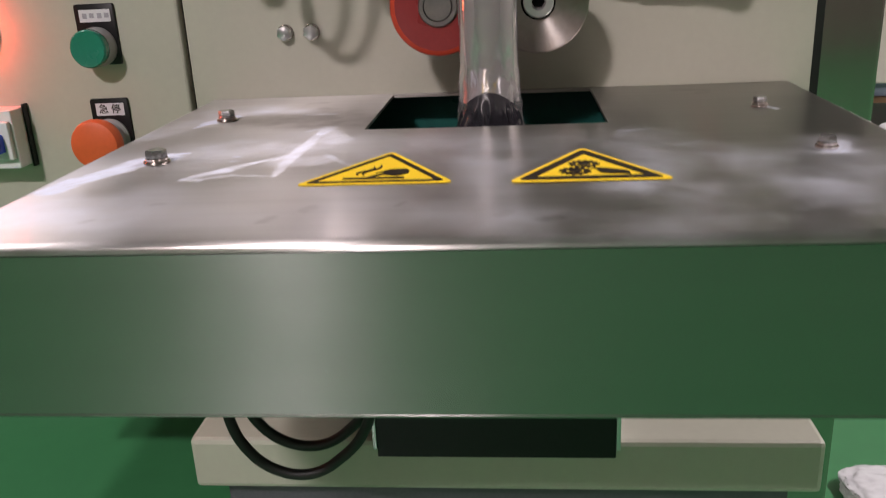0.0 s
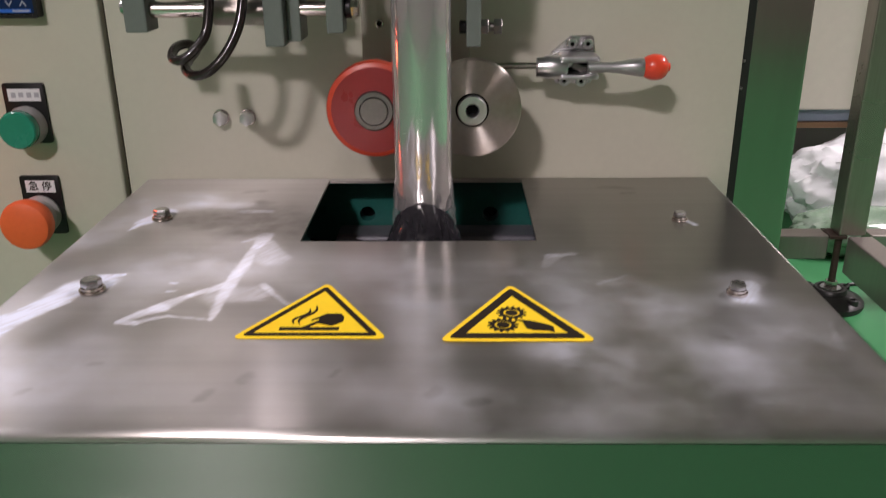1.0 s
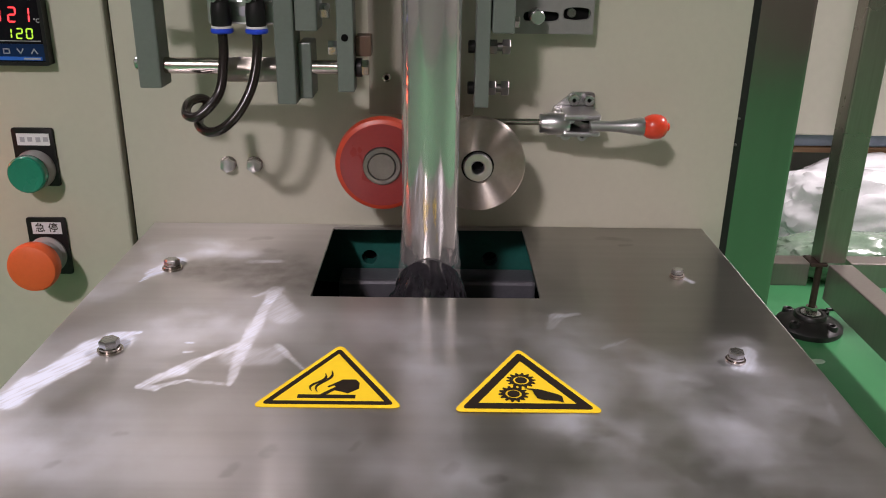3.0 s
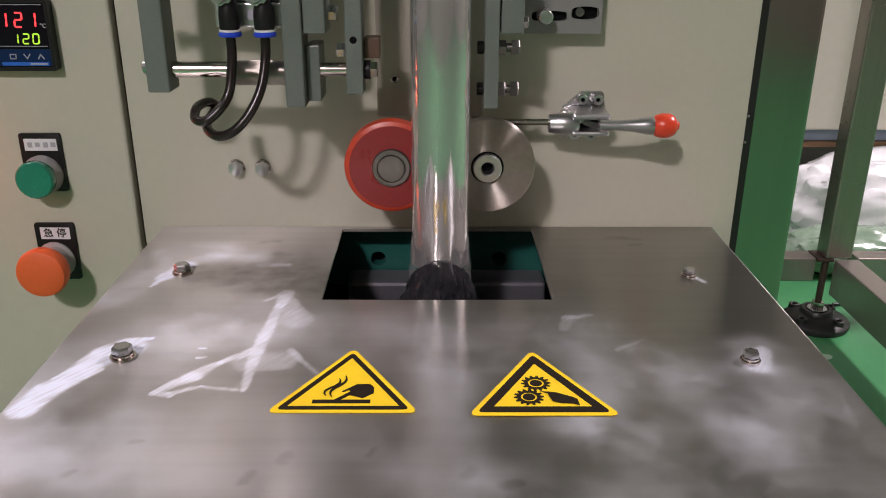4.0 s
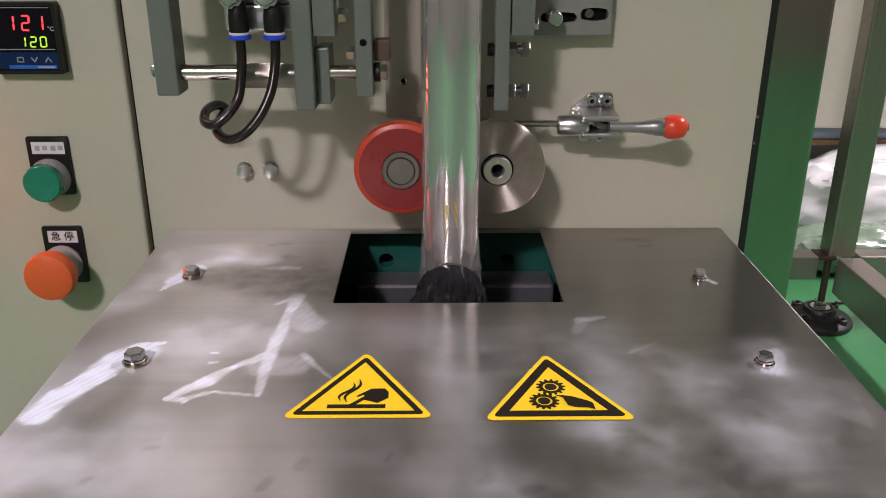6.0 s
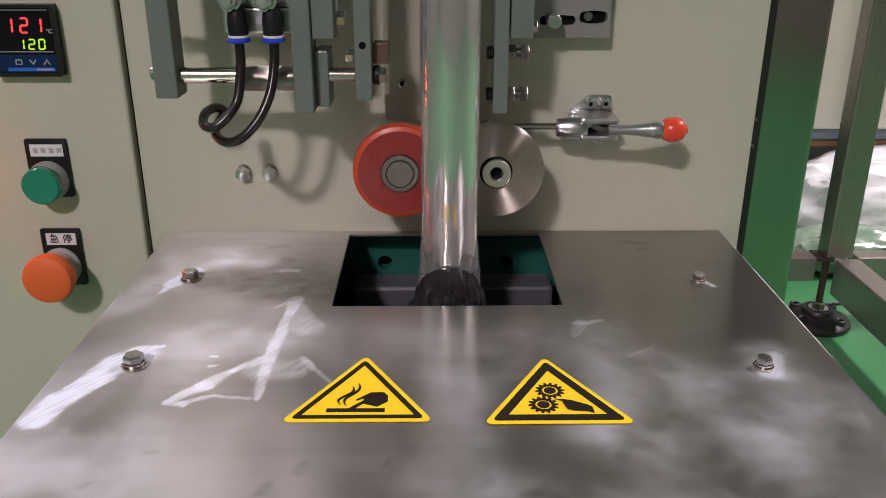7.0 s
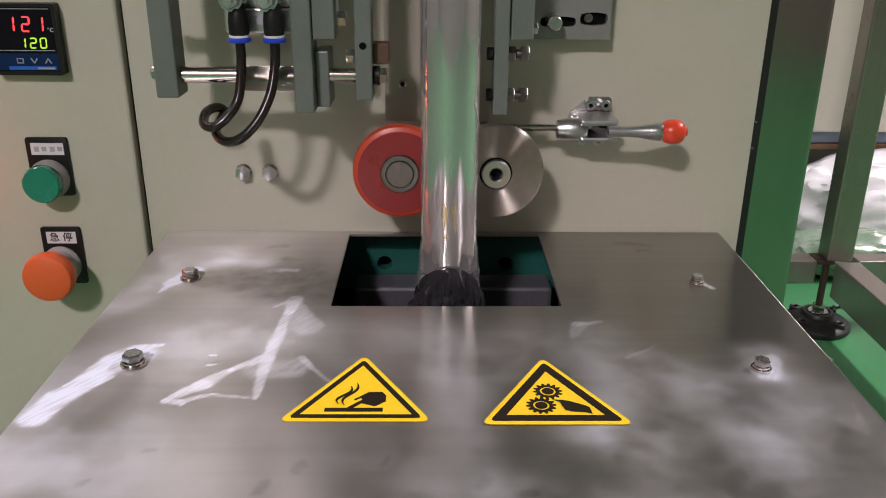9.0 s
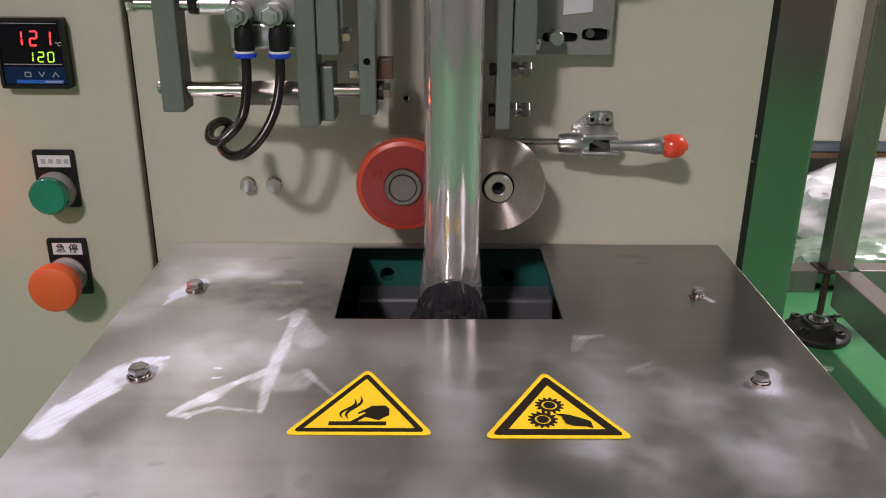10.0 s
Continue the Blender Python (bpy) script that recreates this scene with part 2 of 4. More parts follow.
def lathe(profile, place, axis="z", n=40, bm=None, turn=0.0):
    """Turns a profile of (radius, height) round an axis; for 'y' the heights run towards -y, for 'x' towards +x."""
    one = bmesh.new()
    rings = []
    for r, h in profile:
        if r < 1e-6:
            rings.append([one.verts.new((0, 0, h))])
        else:
            rings.append([one.verts.new((r * math.cos(2 * math.pi * i / n + turn), r * math.sin(2 * math.pi * i / n + turn), h)) for i in range(n)])
    for a, b in zip(rings, rings[1:]):
        for i in range(n):
            j = (i + 1) % n
            vs = [a[i % len(a)], a[j % len(a)], b[j % len(b)], b[i % len(b)]]
            vs = list(dict.fromkeys(vs))
            if len(vs) > 2:
                one.faces.new(vs)
    one.transform(Matrix.LocRotScale(place, AXES[axis], None))
    return merge(bm or bmesh.new(), one)


def rod(r, a, b, place, axis="z", bev=0.0006, n=32, bm=None, turn=0.0):
    return lathe([(0, a), (r - bev, a), (r, a + bev), (r, b - bev), (r - bev, b), (0, b)], place, axis, n, bm, turn)


def hexagon(across, a, b, place, axis="z", bm=None, turn=0.3):
    r = across / math.sqrt(3)
    return lathe([(0, a), (r, a), (r, b - 0.0006), (r * 0.92, b), (0, b)], place, axis, 6, bm, turn)


def prism(points, z0, z1, to, bevel=0.0, bm=None):
    """Extrudes an outline in (u, v) from z0 to z1; to(u, v, w) places it in the world."""
    one = bmesh.new()
    low = [one.verts.new((u, v, z0)) for u, v in points]
    high = [one.verts.new((u, v, z1)) for u, v in points]
    one.faces.new(low[::-1])
    top = one.faces.new(high)
    for i in range(len(points)):
        j = (i + 1) % len(points)
        one.faces.new((low[i], low[j], high[j], high[i]))
    if bevel:
        bmesh.ops.bevel(one, geom=list(top.edges), offset=bevel, segments=2, affect="EDGES", profile=0.5)
    for v in one.verts:
        v.co = Vector(to(*v.co))
    return merge(bm or bmesh.new(), one)


def flat(u, v, w):
    return u, v, w


def rounded(points, r, n=5):
    """An outline with its corners rounded."""
    out = []
    for i, p in enumerate(points):
        p, a, b = Vector(p), Vector(points[i - 1]), Vector(points[(i + 1) % len(points)])
        da, db = (a - p).normalized(), (b - p).normalized()
        half = da.angle(db) / 2
        d = min(r / math.tan(half), (a - p).length * 0.45, (b - p).length * 0.45)
        for k in range(n + 1):
            t = k / n
            q = (p + da * d) * (1 - t) ** 2 + p * 2 * t * (1 - t) + (p + db * d) * t * t
            out.append((q.x, q.y))
    return out


def pipe(points, r, n=14, steps=8, bm=None):
    """A round hose along a smooth line through the points."""
    pts = [Vector(p) for p in points]
    ext = [2 * pts[0] - pts[1]] + pts + [2 * pts[-1] - pts[-2]]
    line = []
    for i in range(1, len(ext) - 2):
        p0, p1, p2, p3 = ext[i - 1:i + 3]
        for k in range(steps):
            t = k / steps
            line.append(0.5 * ((2 * p1) + (p2 - p0) * t + (2 * p0 - 5 * p1 + 4 * p2 - p3) * t * t + (3 * p1 - p0 - 3 * p2 + p3) * t ** 3))
    line.append(pts[-1])
    one = bmesh.new()
    rings, side = [], None
    for i, p in enumerate(line):
        d = (line[min(i + 1, len(line) - 1)] - line[max(i - 1, 0)]).normalized()
        side = (side - d * side.dot(d)).normalized() if side else d.orthogonal().normalized()
        up = d.cross(side)
        rings.append([one.verts.new(p + r * (math.cos(2 * math.pi * k / n) * side + math.sin(2 * math.pi * k / n) * up)) for k in range(n)])
    for a, b in zip(rings, rings[1:]):
        for k in range(n):
            one.faces.new((a[k], a[(k + 1) % n], b[(k + 1) % n], b[k]))
    one.faces.new(rings[0][::-1])
    one.faces.new(rings[-1])
    return merge(bm or bmesh.new(), one)


def lettering(text, size, place, material, parent, name="lettering"):
    """Flat characters on a face that looks towards -y."""
    curve = bpy.data.curves.new("tmp", "FONT")
    curve.body, curve.size, curve.align_x, curve.align_y, curve.extrude = text, size, "CENTER", "CENTER", 0.0002
    tmp = new("tmp", curve)
    bpy.context.view_layer.update()
    me = bpy.data.meshes.new_from_object(tmp.evaluated_get(bpy.context.evaluated_depsgraph_get()))
    bpy.data.objects.remove(tmp)
    me.transform(pose(*place, 90, 0, 0))
    bm = bmesh.new()
    bm.from_mesh(me)
    bpy.data.meshes.remove(me)
    return part(name, bm, material, parent)


# ---- the room ----
def structure(name, bm, material, label):
    return tagged(part(name, bm, material), label, name.split("_")[0], "", "structure")


structure("floor", box(-4.2, 4.2, -4.1, 4.2, FLOOR - 0.1, FLOOR), EPOXY, "glossy green epoxy workshop floor with pale specks")
structure("wall_north", box(-4.2, 4.2, 4.0, 4.2, FLOOR, CEIL), ROOM, "plain pale beige painted workshop wall")
structure("wall_south", box(-4.2, 4.2, -3.5, -3.3, FLOOR, CEIL), ROOM, "plain pale beige painted workshop wall")
structure("wall_west", box(-4.2, -4.0, -3.9, 4.0, FLOOR, CEIL), ROOM, "plain pale beige painted workshop wall")
structure("wall_east", box(4.0, 4.2, -3.9, 4.0, FLOOR, CEIL), ROOM, "plain pale beige painted workshop wall")
structure("ceiling", box(-4.2, 4.2, -4.1, 4.2, CEIL, CEIL + 0.1), CEILING, "plain white painted workshop ceiling")
for lx, ly, power, sx, sy in LAMPS:
    lamp = thing("ceiling_light", (lx, ly, CEIL), "white rectangular ceiling light, switched on", "light", "ceiling lights")
    part("frame", box(lx - sx / 2 - 0.03, lx + sx / 2 + 0.03, ly - sy / 2 - 0.03, ly + sy / 2 + 0.03, CEIL - 0.05, CEIL, 0.004), WHITE, lamp)
    part("diffuser", box(lx - sx / 2, lx + sx / 2, ly - sy / 2, ly + sy / 2, CEIL - 0.06, CEIL - 0.05 - 0.003, 0.002), LAMP_WHITE, lamp)


# ---- the machine's cabinet ----
WALL = 0.006
cabinet = thing("machine_cabinet", (0, 0.2, FLOOR), "beige painted steel cabinet of a vertical packing machine", "machine")
outline = [(-0.2265, 0.60), (-0.104, 0.60), (-0.104, 0.7975), (0.104, 0.7975), (0.104, 0.60), (0.229, 0.60), (0.229, 1.05), (-0.2265, 1.05)]
part("main_panel", prism(outline, -WALL - 0.02, -WALL, lambda u, v, w: (u, -w, v)), PANEL, cabinet)
part("inner_body", box(-0.2265, 0.229, WALL + 0.0605, WALL + 0.45, 0.798, 1.05), PANEL, cabinet)
# near-black block painting the shade behind the table opening
part("inner_back_shade", box(-0.1035, 0.1035, 0.06, WALL + 0.45, 0.60, 0.7975), SHADE_BLACK, cabinet)
part("control_box", box(-0.47, -0.2295, 0.002, 0.40, 0.535, 1.05, 0.002), PANEL, cabinet)
# near-black strip painting the shade between the panels
part("shadow_gap", box(-0.2295, -0.2265, 0.012, 0.30, 0.60, 1.045), SHADE_BLACK, cabinet, "dark gap between the two panels")
seal = part("door_seal", box(0.229, 0.2365, 0.010, 0.05, 0.60, 1.05, 0.001), RUBBER, cabinet, "black rubber door seal")
for sz in (0.866, 0.886):
    part("seal_clip", rod(0.0011, 0, 0.002, (0.2315, 0.0105, sz), "y", n=12), HUB, seal)
part("side_post", box(0.2365, 0.2815, 0.020, 0.062, FLOOR, 1.05, 0.003), STEEL_UP, cabinet, "square stainless steel post")
part("base_cover", box(-0.228, 0.230, -0.100, 0.40, 0.524, 0.566, 0.004), PANEL, cabinet)
part("plinth", box(-0.215, 0.217, -0.070, 0.38, FLOOR, 0.524), JAW, cabinet)
# near-black filler painting the shade between base cover and cabinet
part("back_shade_block", box(-0.20, 0.20, 0.10, 0.38, 0.566, 0.60), SHADE_BLACK, cabinet)

chute = thing("discharge_chute", (0, -0.09, 0.566), "black sheet metal chute between table and base", "chute")
part("front_sheet", box(-0.084, 0.084, -0.112, -0.109, 0.560, 0.722, 0.0008), BLACK, chute)
for sx in (-0.0855, 0.0855):
    part("side_sheet", box(sx - 0.0015, sx + 0.0015, -0.1125, -0.02, 0.5665, 0.722, 0.0005), ZINC, chute, "bare metal side edge")

cables = thing("cable", (-0.115, -0.16, 0.63), "two black cables hanging in a loop under the table", "cable")
for dy, dz, dx in ((0, -0.003, 0), (0.012, 0.010, 0.004)):
    part("strand", pipe([(-0.170 + dx, -0.16 + dy, 0.722), (-0.163 + dx, -0.18 + dy, 0.645 + dz), (-0.148 + dx, -0.185 + dy, 0.612 + dz), (-0.122 + dx, -0.185 + dy, 0.598 + dz),
                          (-0.096 + dx, -0.183 + dy, 0.606 + dz), (-0.072 + dx, -0.18 + dy, 0.64 + dz), (-0.062 + dx, -0.16 + dy, 0.722)], 0.0034), RUBBER, cables)

# ---- the stainless table ----
X0, X1, Y0, Y1 = -0.215, 0.2165, -0.336, 0.005
OX, OY0, OY1 = 0.0725, -0.1280, -0.0005
# from, to, half width at both ends, strength
BOLT_SCUFFS = [
    (-0.2025, -0.255, -0.198, -0.236, 0.0055, 0.0065, 1), (-0.198, -0.236, -0.189, -0.218, 0.0055, 0.006, 1), (-0.189, -0.218, -0.181, -0.198, 0.006, 0.008, 1),
    (-0.18, -0.197, -0.172, -0.19, 0.008, 0.008, 0.95), (-0.176, -0.184, -0.163, -0.179, 0.0045, 0.0012, 0.9), (-0.2, -0.224, -0.19, -0.211, 0.0012, 0.002, 0.8),
    (-0.188, -0.226, -0.178, -0.216, 0.003, 0.0012, 0.8), (-0.1858, -0.1078, -0.178, -0.088, 0.0006, 0.0035, 1), (-0.181, -0.094, -0.172, -0.073, 0.0045, 0.0055, 0.9),
    (-0.185, -0.0885, -0.177, -0.08, 0.0006, 0.002, 0.9),
]
CROSS_SCUFFS = [
    (-0.0986, -0.2369, -0.0997, -0.1959, 0.0012, 0.0036, 0.37), (-0.0997, -0.1959, -0.0972, -0.137, 0.0034, 0.0028, 0.43), (-0.0972, -0.137, -0.0955, -0.1186, 0.003, 0.004, 0.43),
    (-0.093, -0.125, -0.084, -0.156, 0.003, 0.0085, 0.27), (-0.1435, -0.239, -0.1291, -0.2225, 0.0016, 0.0045, 0.43), (-0.1291, -0.2225, -0.117, -0.2079, 0.0042, 0.0018, 0.37),
    (-0.117, -0.2079, -0.1021, -0.1939, 0.0018, 0.003, 0.39), (-0.1428, -0.239, -0.1351, -0.2404, 0.0018, 0.002, 0.35), (-0.1351, -0.2404, -0.1207, -0.2325, 0.0016, 0.0011, 0.33),
    (-0.1207, -0.2325, -0.1014, -0.2369, 0.0011, 0.0008, 0.25), (-0.0821, -0.1939, -0.0641, -0.2191, 0.002, 0.0008, 0.27), (-0.1, -0.207, -0.084, -0.206, 0.009, 0.008, 0.23),
    (-0.1086, -0.1293, -0.0974, -0.1213, 0.0008, 0.002, 0.47), (-0.12, -0.0725, -0.1026, -0.072, 0.0032, 0.0022, 0.43),
]
SMALL_SCUFFS = [
    (-0.132, -0.1911, -0.129, -0.1911, 0.0008, 0.0008, 0.6), (-0.13, -0.2024, -0.127, -0.2024, 0.0008, 0.0008, 0.6), (0.074, -0.1697, 0.08, -0.1533, 0.002, 0.004, 0.2),
    (0.076, -0.1533, 0.092, -0.1502, 0.0025, 0.0015, 0.2), (0.177, -0.1002, 0.171, -0.0858, 0.002, 0.0015, 0.5), (0.181, -0.1942, 0.172, -0.2126, 0.004, 0.006, 0.3),
    (0.199, -0.2678, 0.205, -0.2402, 0.0015, 0.001, 0.08), (0.1, -0.1942, 0.118, -0.1819, 0.0012, 0.0008, 0.16),
]
# broad pale strokes: hazy metal together with painted sheen and reflections
HAZE_SHEEN_FRONT = [
    (0.09, -0.2453, 0.16, -0.2453, 0.03, 0.03, 0.195), (0.02, -0.2044, 0.09, -0.2044, 0.025, 0.025, 0.195), (0.17, -0.3066, 0.19, -0.2453, 0.02, 0.018, 0.234),
    (-0.205, -0.2964, -0.175, -0.29, 0.045, 0.035, 0.323), (-0.2, -0.2197, -0.13, -0.1686, 0.03, 0.028, 0.228), (-0.12, -0.2964, -0.03, -0.2964, 0.03, 0.028, 0.078),
    (-0.09, -0.1686, -0.02, -0.1686, 0.02, 0.022, 0.156), (-0.19, -0.0531, -0.16, -0.047, 0.009, 0.012, 0.589), (-0.16, -0.0511, -0.125, -0.0593, 0.01, 0.007, 0.39),
    (-0.205, -0.1329, -0.19, -0.0766, 0.014, 0.01, 0.323),
]
HAZE_SHEEN_BACK = [
    (-0.15, -0.1533, -0.12, -0.1533, 0.016, 0.014, 0.203), (0.09, -0.2811, 0.075, -0.2678, 0.014, 0.014, 0.468), (0.132, -0.2269, 0.118, -0.2044, 0.014, 0.012, 0.273),
    (0.145, -0.2678, 0.14, -0.3066, 0.012, 0.016, 0.273), (-0.005, -0.1533, 0.01, -0.3168, 0.012, 0.014, 0.172), (0.03, -0.3219, 0.12, -0.3168, 0.016, 0.016, 0.234),
    (0.175, -0.2095, 0.178, -0.1921, 0.01, 0.01, 0.429), (0.05, -0.1686, 0.09, -0.1584, 0.014, 0.012, 0.195), (-0.05, -0.2044, -0.02, -0.3066, 0.012, 0.012, 0.094),
]
STAINS = [
    (-0.068, -0.2964, -0.066, -0.2923, 0.0024, 0.0028, 0.39), (-0.083, -0.3117, -0.081, -0.3056, 0.002, 0.0021, 0.33), (0.03, -0.3138, 0.036, -0.3117, 0.0032, 0.0021, 0.39),
    (0.012, -0.3066, 0.015, -0.3025, 0.0024, 0.0021, 0.23), (-0.14, -0.2821, -0.136, -0.2811, 0.0016, 0.0014, 0.23), (0.13, -0.0184, 0.15, -0.0204, 0.003, 0.003, 0.4),
    (0.142, -0.0327, 0.15, -0.0307, 0.002, 0.002, 0.4), (-0.128, -0.0286, -0.118, -0.0266, 0.003, 0.003, 0.4), (-0.112, -0.0511, -0.105, -0.0531, 0.004, 0.003, 0.3),
    (-0.16, -0.3066, -0.158, -0.3035, 0.0016, 0.0014, 0.26), (0.1, -0.3066, 0.11, -0.3086, 0.0048, 0.0035, 0.16), (-0.03, -0.2913, -0.028, -0.2872, 0.0016, 0.0014, 0.26),
    (0.06, -0.0971, 0.08, -0.1022, 0.012, 0.01, 0.15),
]
# broad areas darker than the sheet around them
DARK_PATCHES = [
    (0.135, -0.1788, 0.15, -0.1737, 0.01, 0.01, 0.12), (-0.15, -0.086, -0.112, -0.1, 0.016, 0.019, 0.68), (-0.102, -0.078, -0.078, -0.1, 0.022, 0.022, 0.6),
]


def wear(strokes, places, edge):
    """How strongly the strokes mark each of the places (x, y), whose outlines wander a little."""
    left = np.ones(len(places))
    for ax, ay, bx, by, wa, wb, s in strokes:
        dx, dy = bx - ax, by - ay
        t = np.clip(((places[:, 0] - ax) * dx + (places[:, 1] - ay) * dy) / (dx * dx + dy * dy), 0, 1)
        d = np.hypot(places[:, 0] - ax - t * dx, places[:, 1] - ay - t * dy) / (1.2 * (wa + (wb - wa) * t))
        left *= 1 - s * np.exp(-0.8 * np.minimum(d, 6) ** edge)
    return 1 - left


def wander(x, y):
    return (x + 0.0016 * noise.noise((x * 70, y * 70, 1.0)) + 0.0009 * noise.noise((x * 260, y * 260, 4.0)),
            y + 0.0016 * noise.noise((x * 70, y * 70, 7.0)) + 0.0009 * noise.noise((x * 260, y * 260, 9.0)))


def table_top():
    """The sheet with its opening, as one fine grid with folded edges."""
    xs = sorted({*[round(X0 + 0.004 + (X1 - X0 - 0.008) * i / 430, 5) for i in range(431)], -OX, OX})
    ys = sorted({*[round(Y0 + 0.004 + (Y1 - Y0 - 0.004) * i / 340, 5) for i in range(341)], OY0, OY1})
    bm = bmesh.new()
    grid = {}
    for i, x in enumerate(xs):
        for j, y in enumerate(ys):
            grid[i, j] = bm.verts.new((x, y, TOP + 0.00012 * math.sin(31 * x + 9 * y) + 0.00010 * math.sin(23 * y - 14 * x + 1.3)))
    for i in range(len(xs) - 1):
        for j in range(len(ys) - 1):
            cx, cy = (xs[i] + xs[i + 1]) / 2, (ys[j] + ys[j + 1]) / 2
            if not (-OX < cx < OX and OY0 < cy < OY1):
                bm.faces.new((grid[i, j], grid[i + 1, j], grid[i + 1, j + 1], grid[i, j + 1]))
    # folded front and side edges: a rounded bend
    def fold(loop, outward, bend=0.004):
        last = loop
        for k in range(1, 6):
            a = radians(18 * k)
            row = [bm.verts.new((v.co.x + outward[0] * bend * math.sin(a), v.co.y + outward[1] * 0.004 * math.sin(a), TOP - bend * (1 - math.cos(a)))) for v in loop]
            for p in range(len(row) - 1):
                bm.faces.new((last[p], last[p + 1], row[p + 1], row[p]))
            last = row
    nx, ny = len(xs), len(ys)
    fold([grid[i, 0] for i in range(nx)], (0, -1))
    fold([grid[0, j] for j in range(ny)], (-1, 0), 0.0012)
    fold([grid[nx - 1, j] for j in range(ny)], (1, 0), 0.0012)
    # the cut edge of the opening
    edge = [e for e in bm.edges if len(e.link_faces) == 1 and all(-OX - 1e-6 <= v.co.x <= OX + 1e-6 and OY0 - 1e-6 <= v.co.y <= OY1 + 1e-6 for v in e.verts)]
    down = bmesh.ops.extrude_edge_only(bm, edges=edge)["geom"]
    for v in down:
        if isinstance(v, bmesh.types.BMVert):
            v.co.z -= 0.002
    return bm


table = thing("work_table", (0, -0.16, TOP - 0.08), "brushed stainless steel table top, scuffed and hazy, with sheen painted pale", "table")
top = part("table_top", table_top(), STEEL_TOP, table)
places = np.array([wander(v.co.x, v.co.y - 0.16) for v in top.data.vertices])
for layer_name, strokes, edge in (("scuff", BOLT_SCUFFS + CROSS_SCUFFS + SMALL_SCUFFS, 6.0), ("haze_sheen", HAZE_SHEEN_FRONT + HAZE_SHEEN_BACK, 2.2), ("stain_or_dark", STAINS + DARK_PATCHES, 4.0)):
    layer = top.data.attributes.new(layer_name, "FLOAT", "POINT")
    layer.data.foreach_set("value", wear(strokes, places, edge).astype(np.float32))
part("front_apron", box(X0 + 0.0035, X1 - 0.0035, Y0, Y0 + 0.0015, 0.727, TOP - 0.0045), STEEL, table, "stainless apron mirroring the green floor")
part("bottom_hem", box(X0 + 0.001, X1 - 0.001, Y0 + 0.0005, Y0 + 0.014, 0.725, 0.7268, 0.0006), STEEL, table)
for sx in (X0, X1 - 0.0015):
    part("side_apron", box(sx, sx + 0.0015, Y0 + 0.0035, Y1, 0.727, TOP - 0.0045), STEEL, table)
# unseen bars added beneath the top, coloured like the shade there
part("under_shade_bar", box(-0.19, -0.17, -0.30, 0.004, 0.735, 0.775), SHADE_BLACK, table)
part("under_shade_bar", box(0.17, 0.19, -0.30, 0.004, 0.735, 0.775), SHADE_BLACK, table)


def table_bolt(x, y, turn, k):
    ob = thing("hex_bolt", (x, y, TOP), "zinc plated hex bolt with spring washer in the table", "bolt", "table bolts")
    part("washer", lathe([(0.0045 * k, 0.0), (0.0080 * k, 0.0), (0.0083 * k, 0.0007), (0.0080 * k, 0.0014), (0.0045 * k, 0.0014)], (x, y, TOP + 0.0003), "z", 28), CHROME, ob)
    part("spring_washer", lathe([(0.0045 * k, 0.0015), (0.0068 * k, 0.0015), (0.0068 * k, 0.0028), (0.0045 * k, 0.0028)], (x, y, TOP + 0.0003), "z", 24), CHROME, ob)
    part("head", lathe([(0, 0.0030), (0.0064 * k, 0.0030), (0.0064 * k, 0.003 + 0.0040 * k), (0.0057 * k, 0.003 + 0.0049 * k), (0, 0.003 + 0.0050 * k)], (x, y, TOP + 0.0003), "z", 6, None, turn), ZINC, ob)
    return ob


for bx, by, turn, k in ((-0.171, -0.087, 0.2, 0.82), (-0.171, -0.2025, 0.5, 0.86), (0.168, -0.0925, 0.9, 0.62), (0.170, -0.2070, 0.35, 0.68)):
    table_bolt(bx, by, turn, k)


# ---- warning stickers ----
def circle(cx, cy, r, n=28):
    return [(cx + r * math.cos(2 * math.pi * i / n), cy + r * math.sin(2 * math.pi * i / n)) for i in range(n)]


def ring(points_out, points_in, z0, z1, bm=None):
    one = bmesh.new()
    n = len(points_out)
    o = [[one.verts.new((x, y, z)) for x, y in points_out] for z in (z0, z1)]
    i = [[one.verts.new((x, y, z)) for x, y in points_in] for z in (z0, z1)]
    for k in range(n):
        j = (k + 1) % n
        one.faces.new((o[1][k], o[1][j], i[1][j], i[1][k]))
        one.faces.new((o[0][k], o[0][j], o[1][j], o[1][k]))
        one.faces.new((i[0][k], i[0][j], i[1][j], i[1][k]))
    return merge(bm or bmesh.new(), one)


def gear(cx, cy, r, teeth, hole):
    pts, inner = [], []
    for k in range(teeth * 4):
        a = 2 * math.pi * k / (teeth * 4)
        rr = r if k % 4 < 2 else r * 0.78
        pts.append((cx + rr * math.cos(a), cy + rr * math.sin(a)))
        inner.append((cx + hole * math.cos(a), cy + hole * math.sin(a)))
    return pts, inner


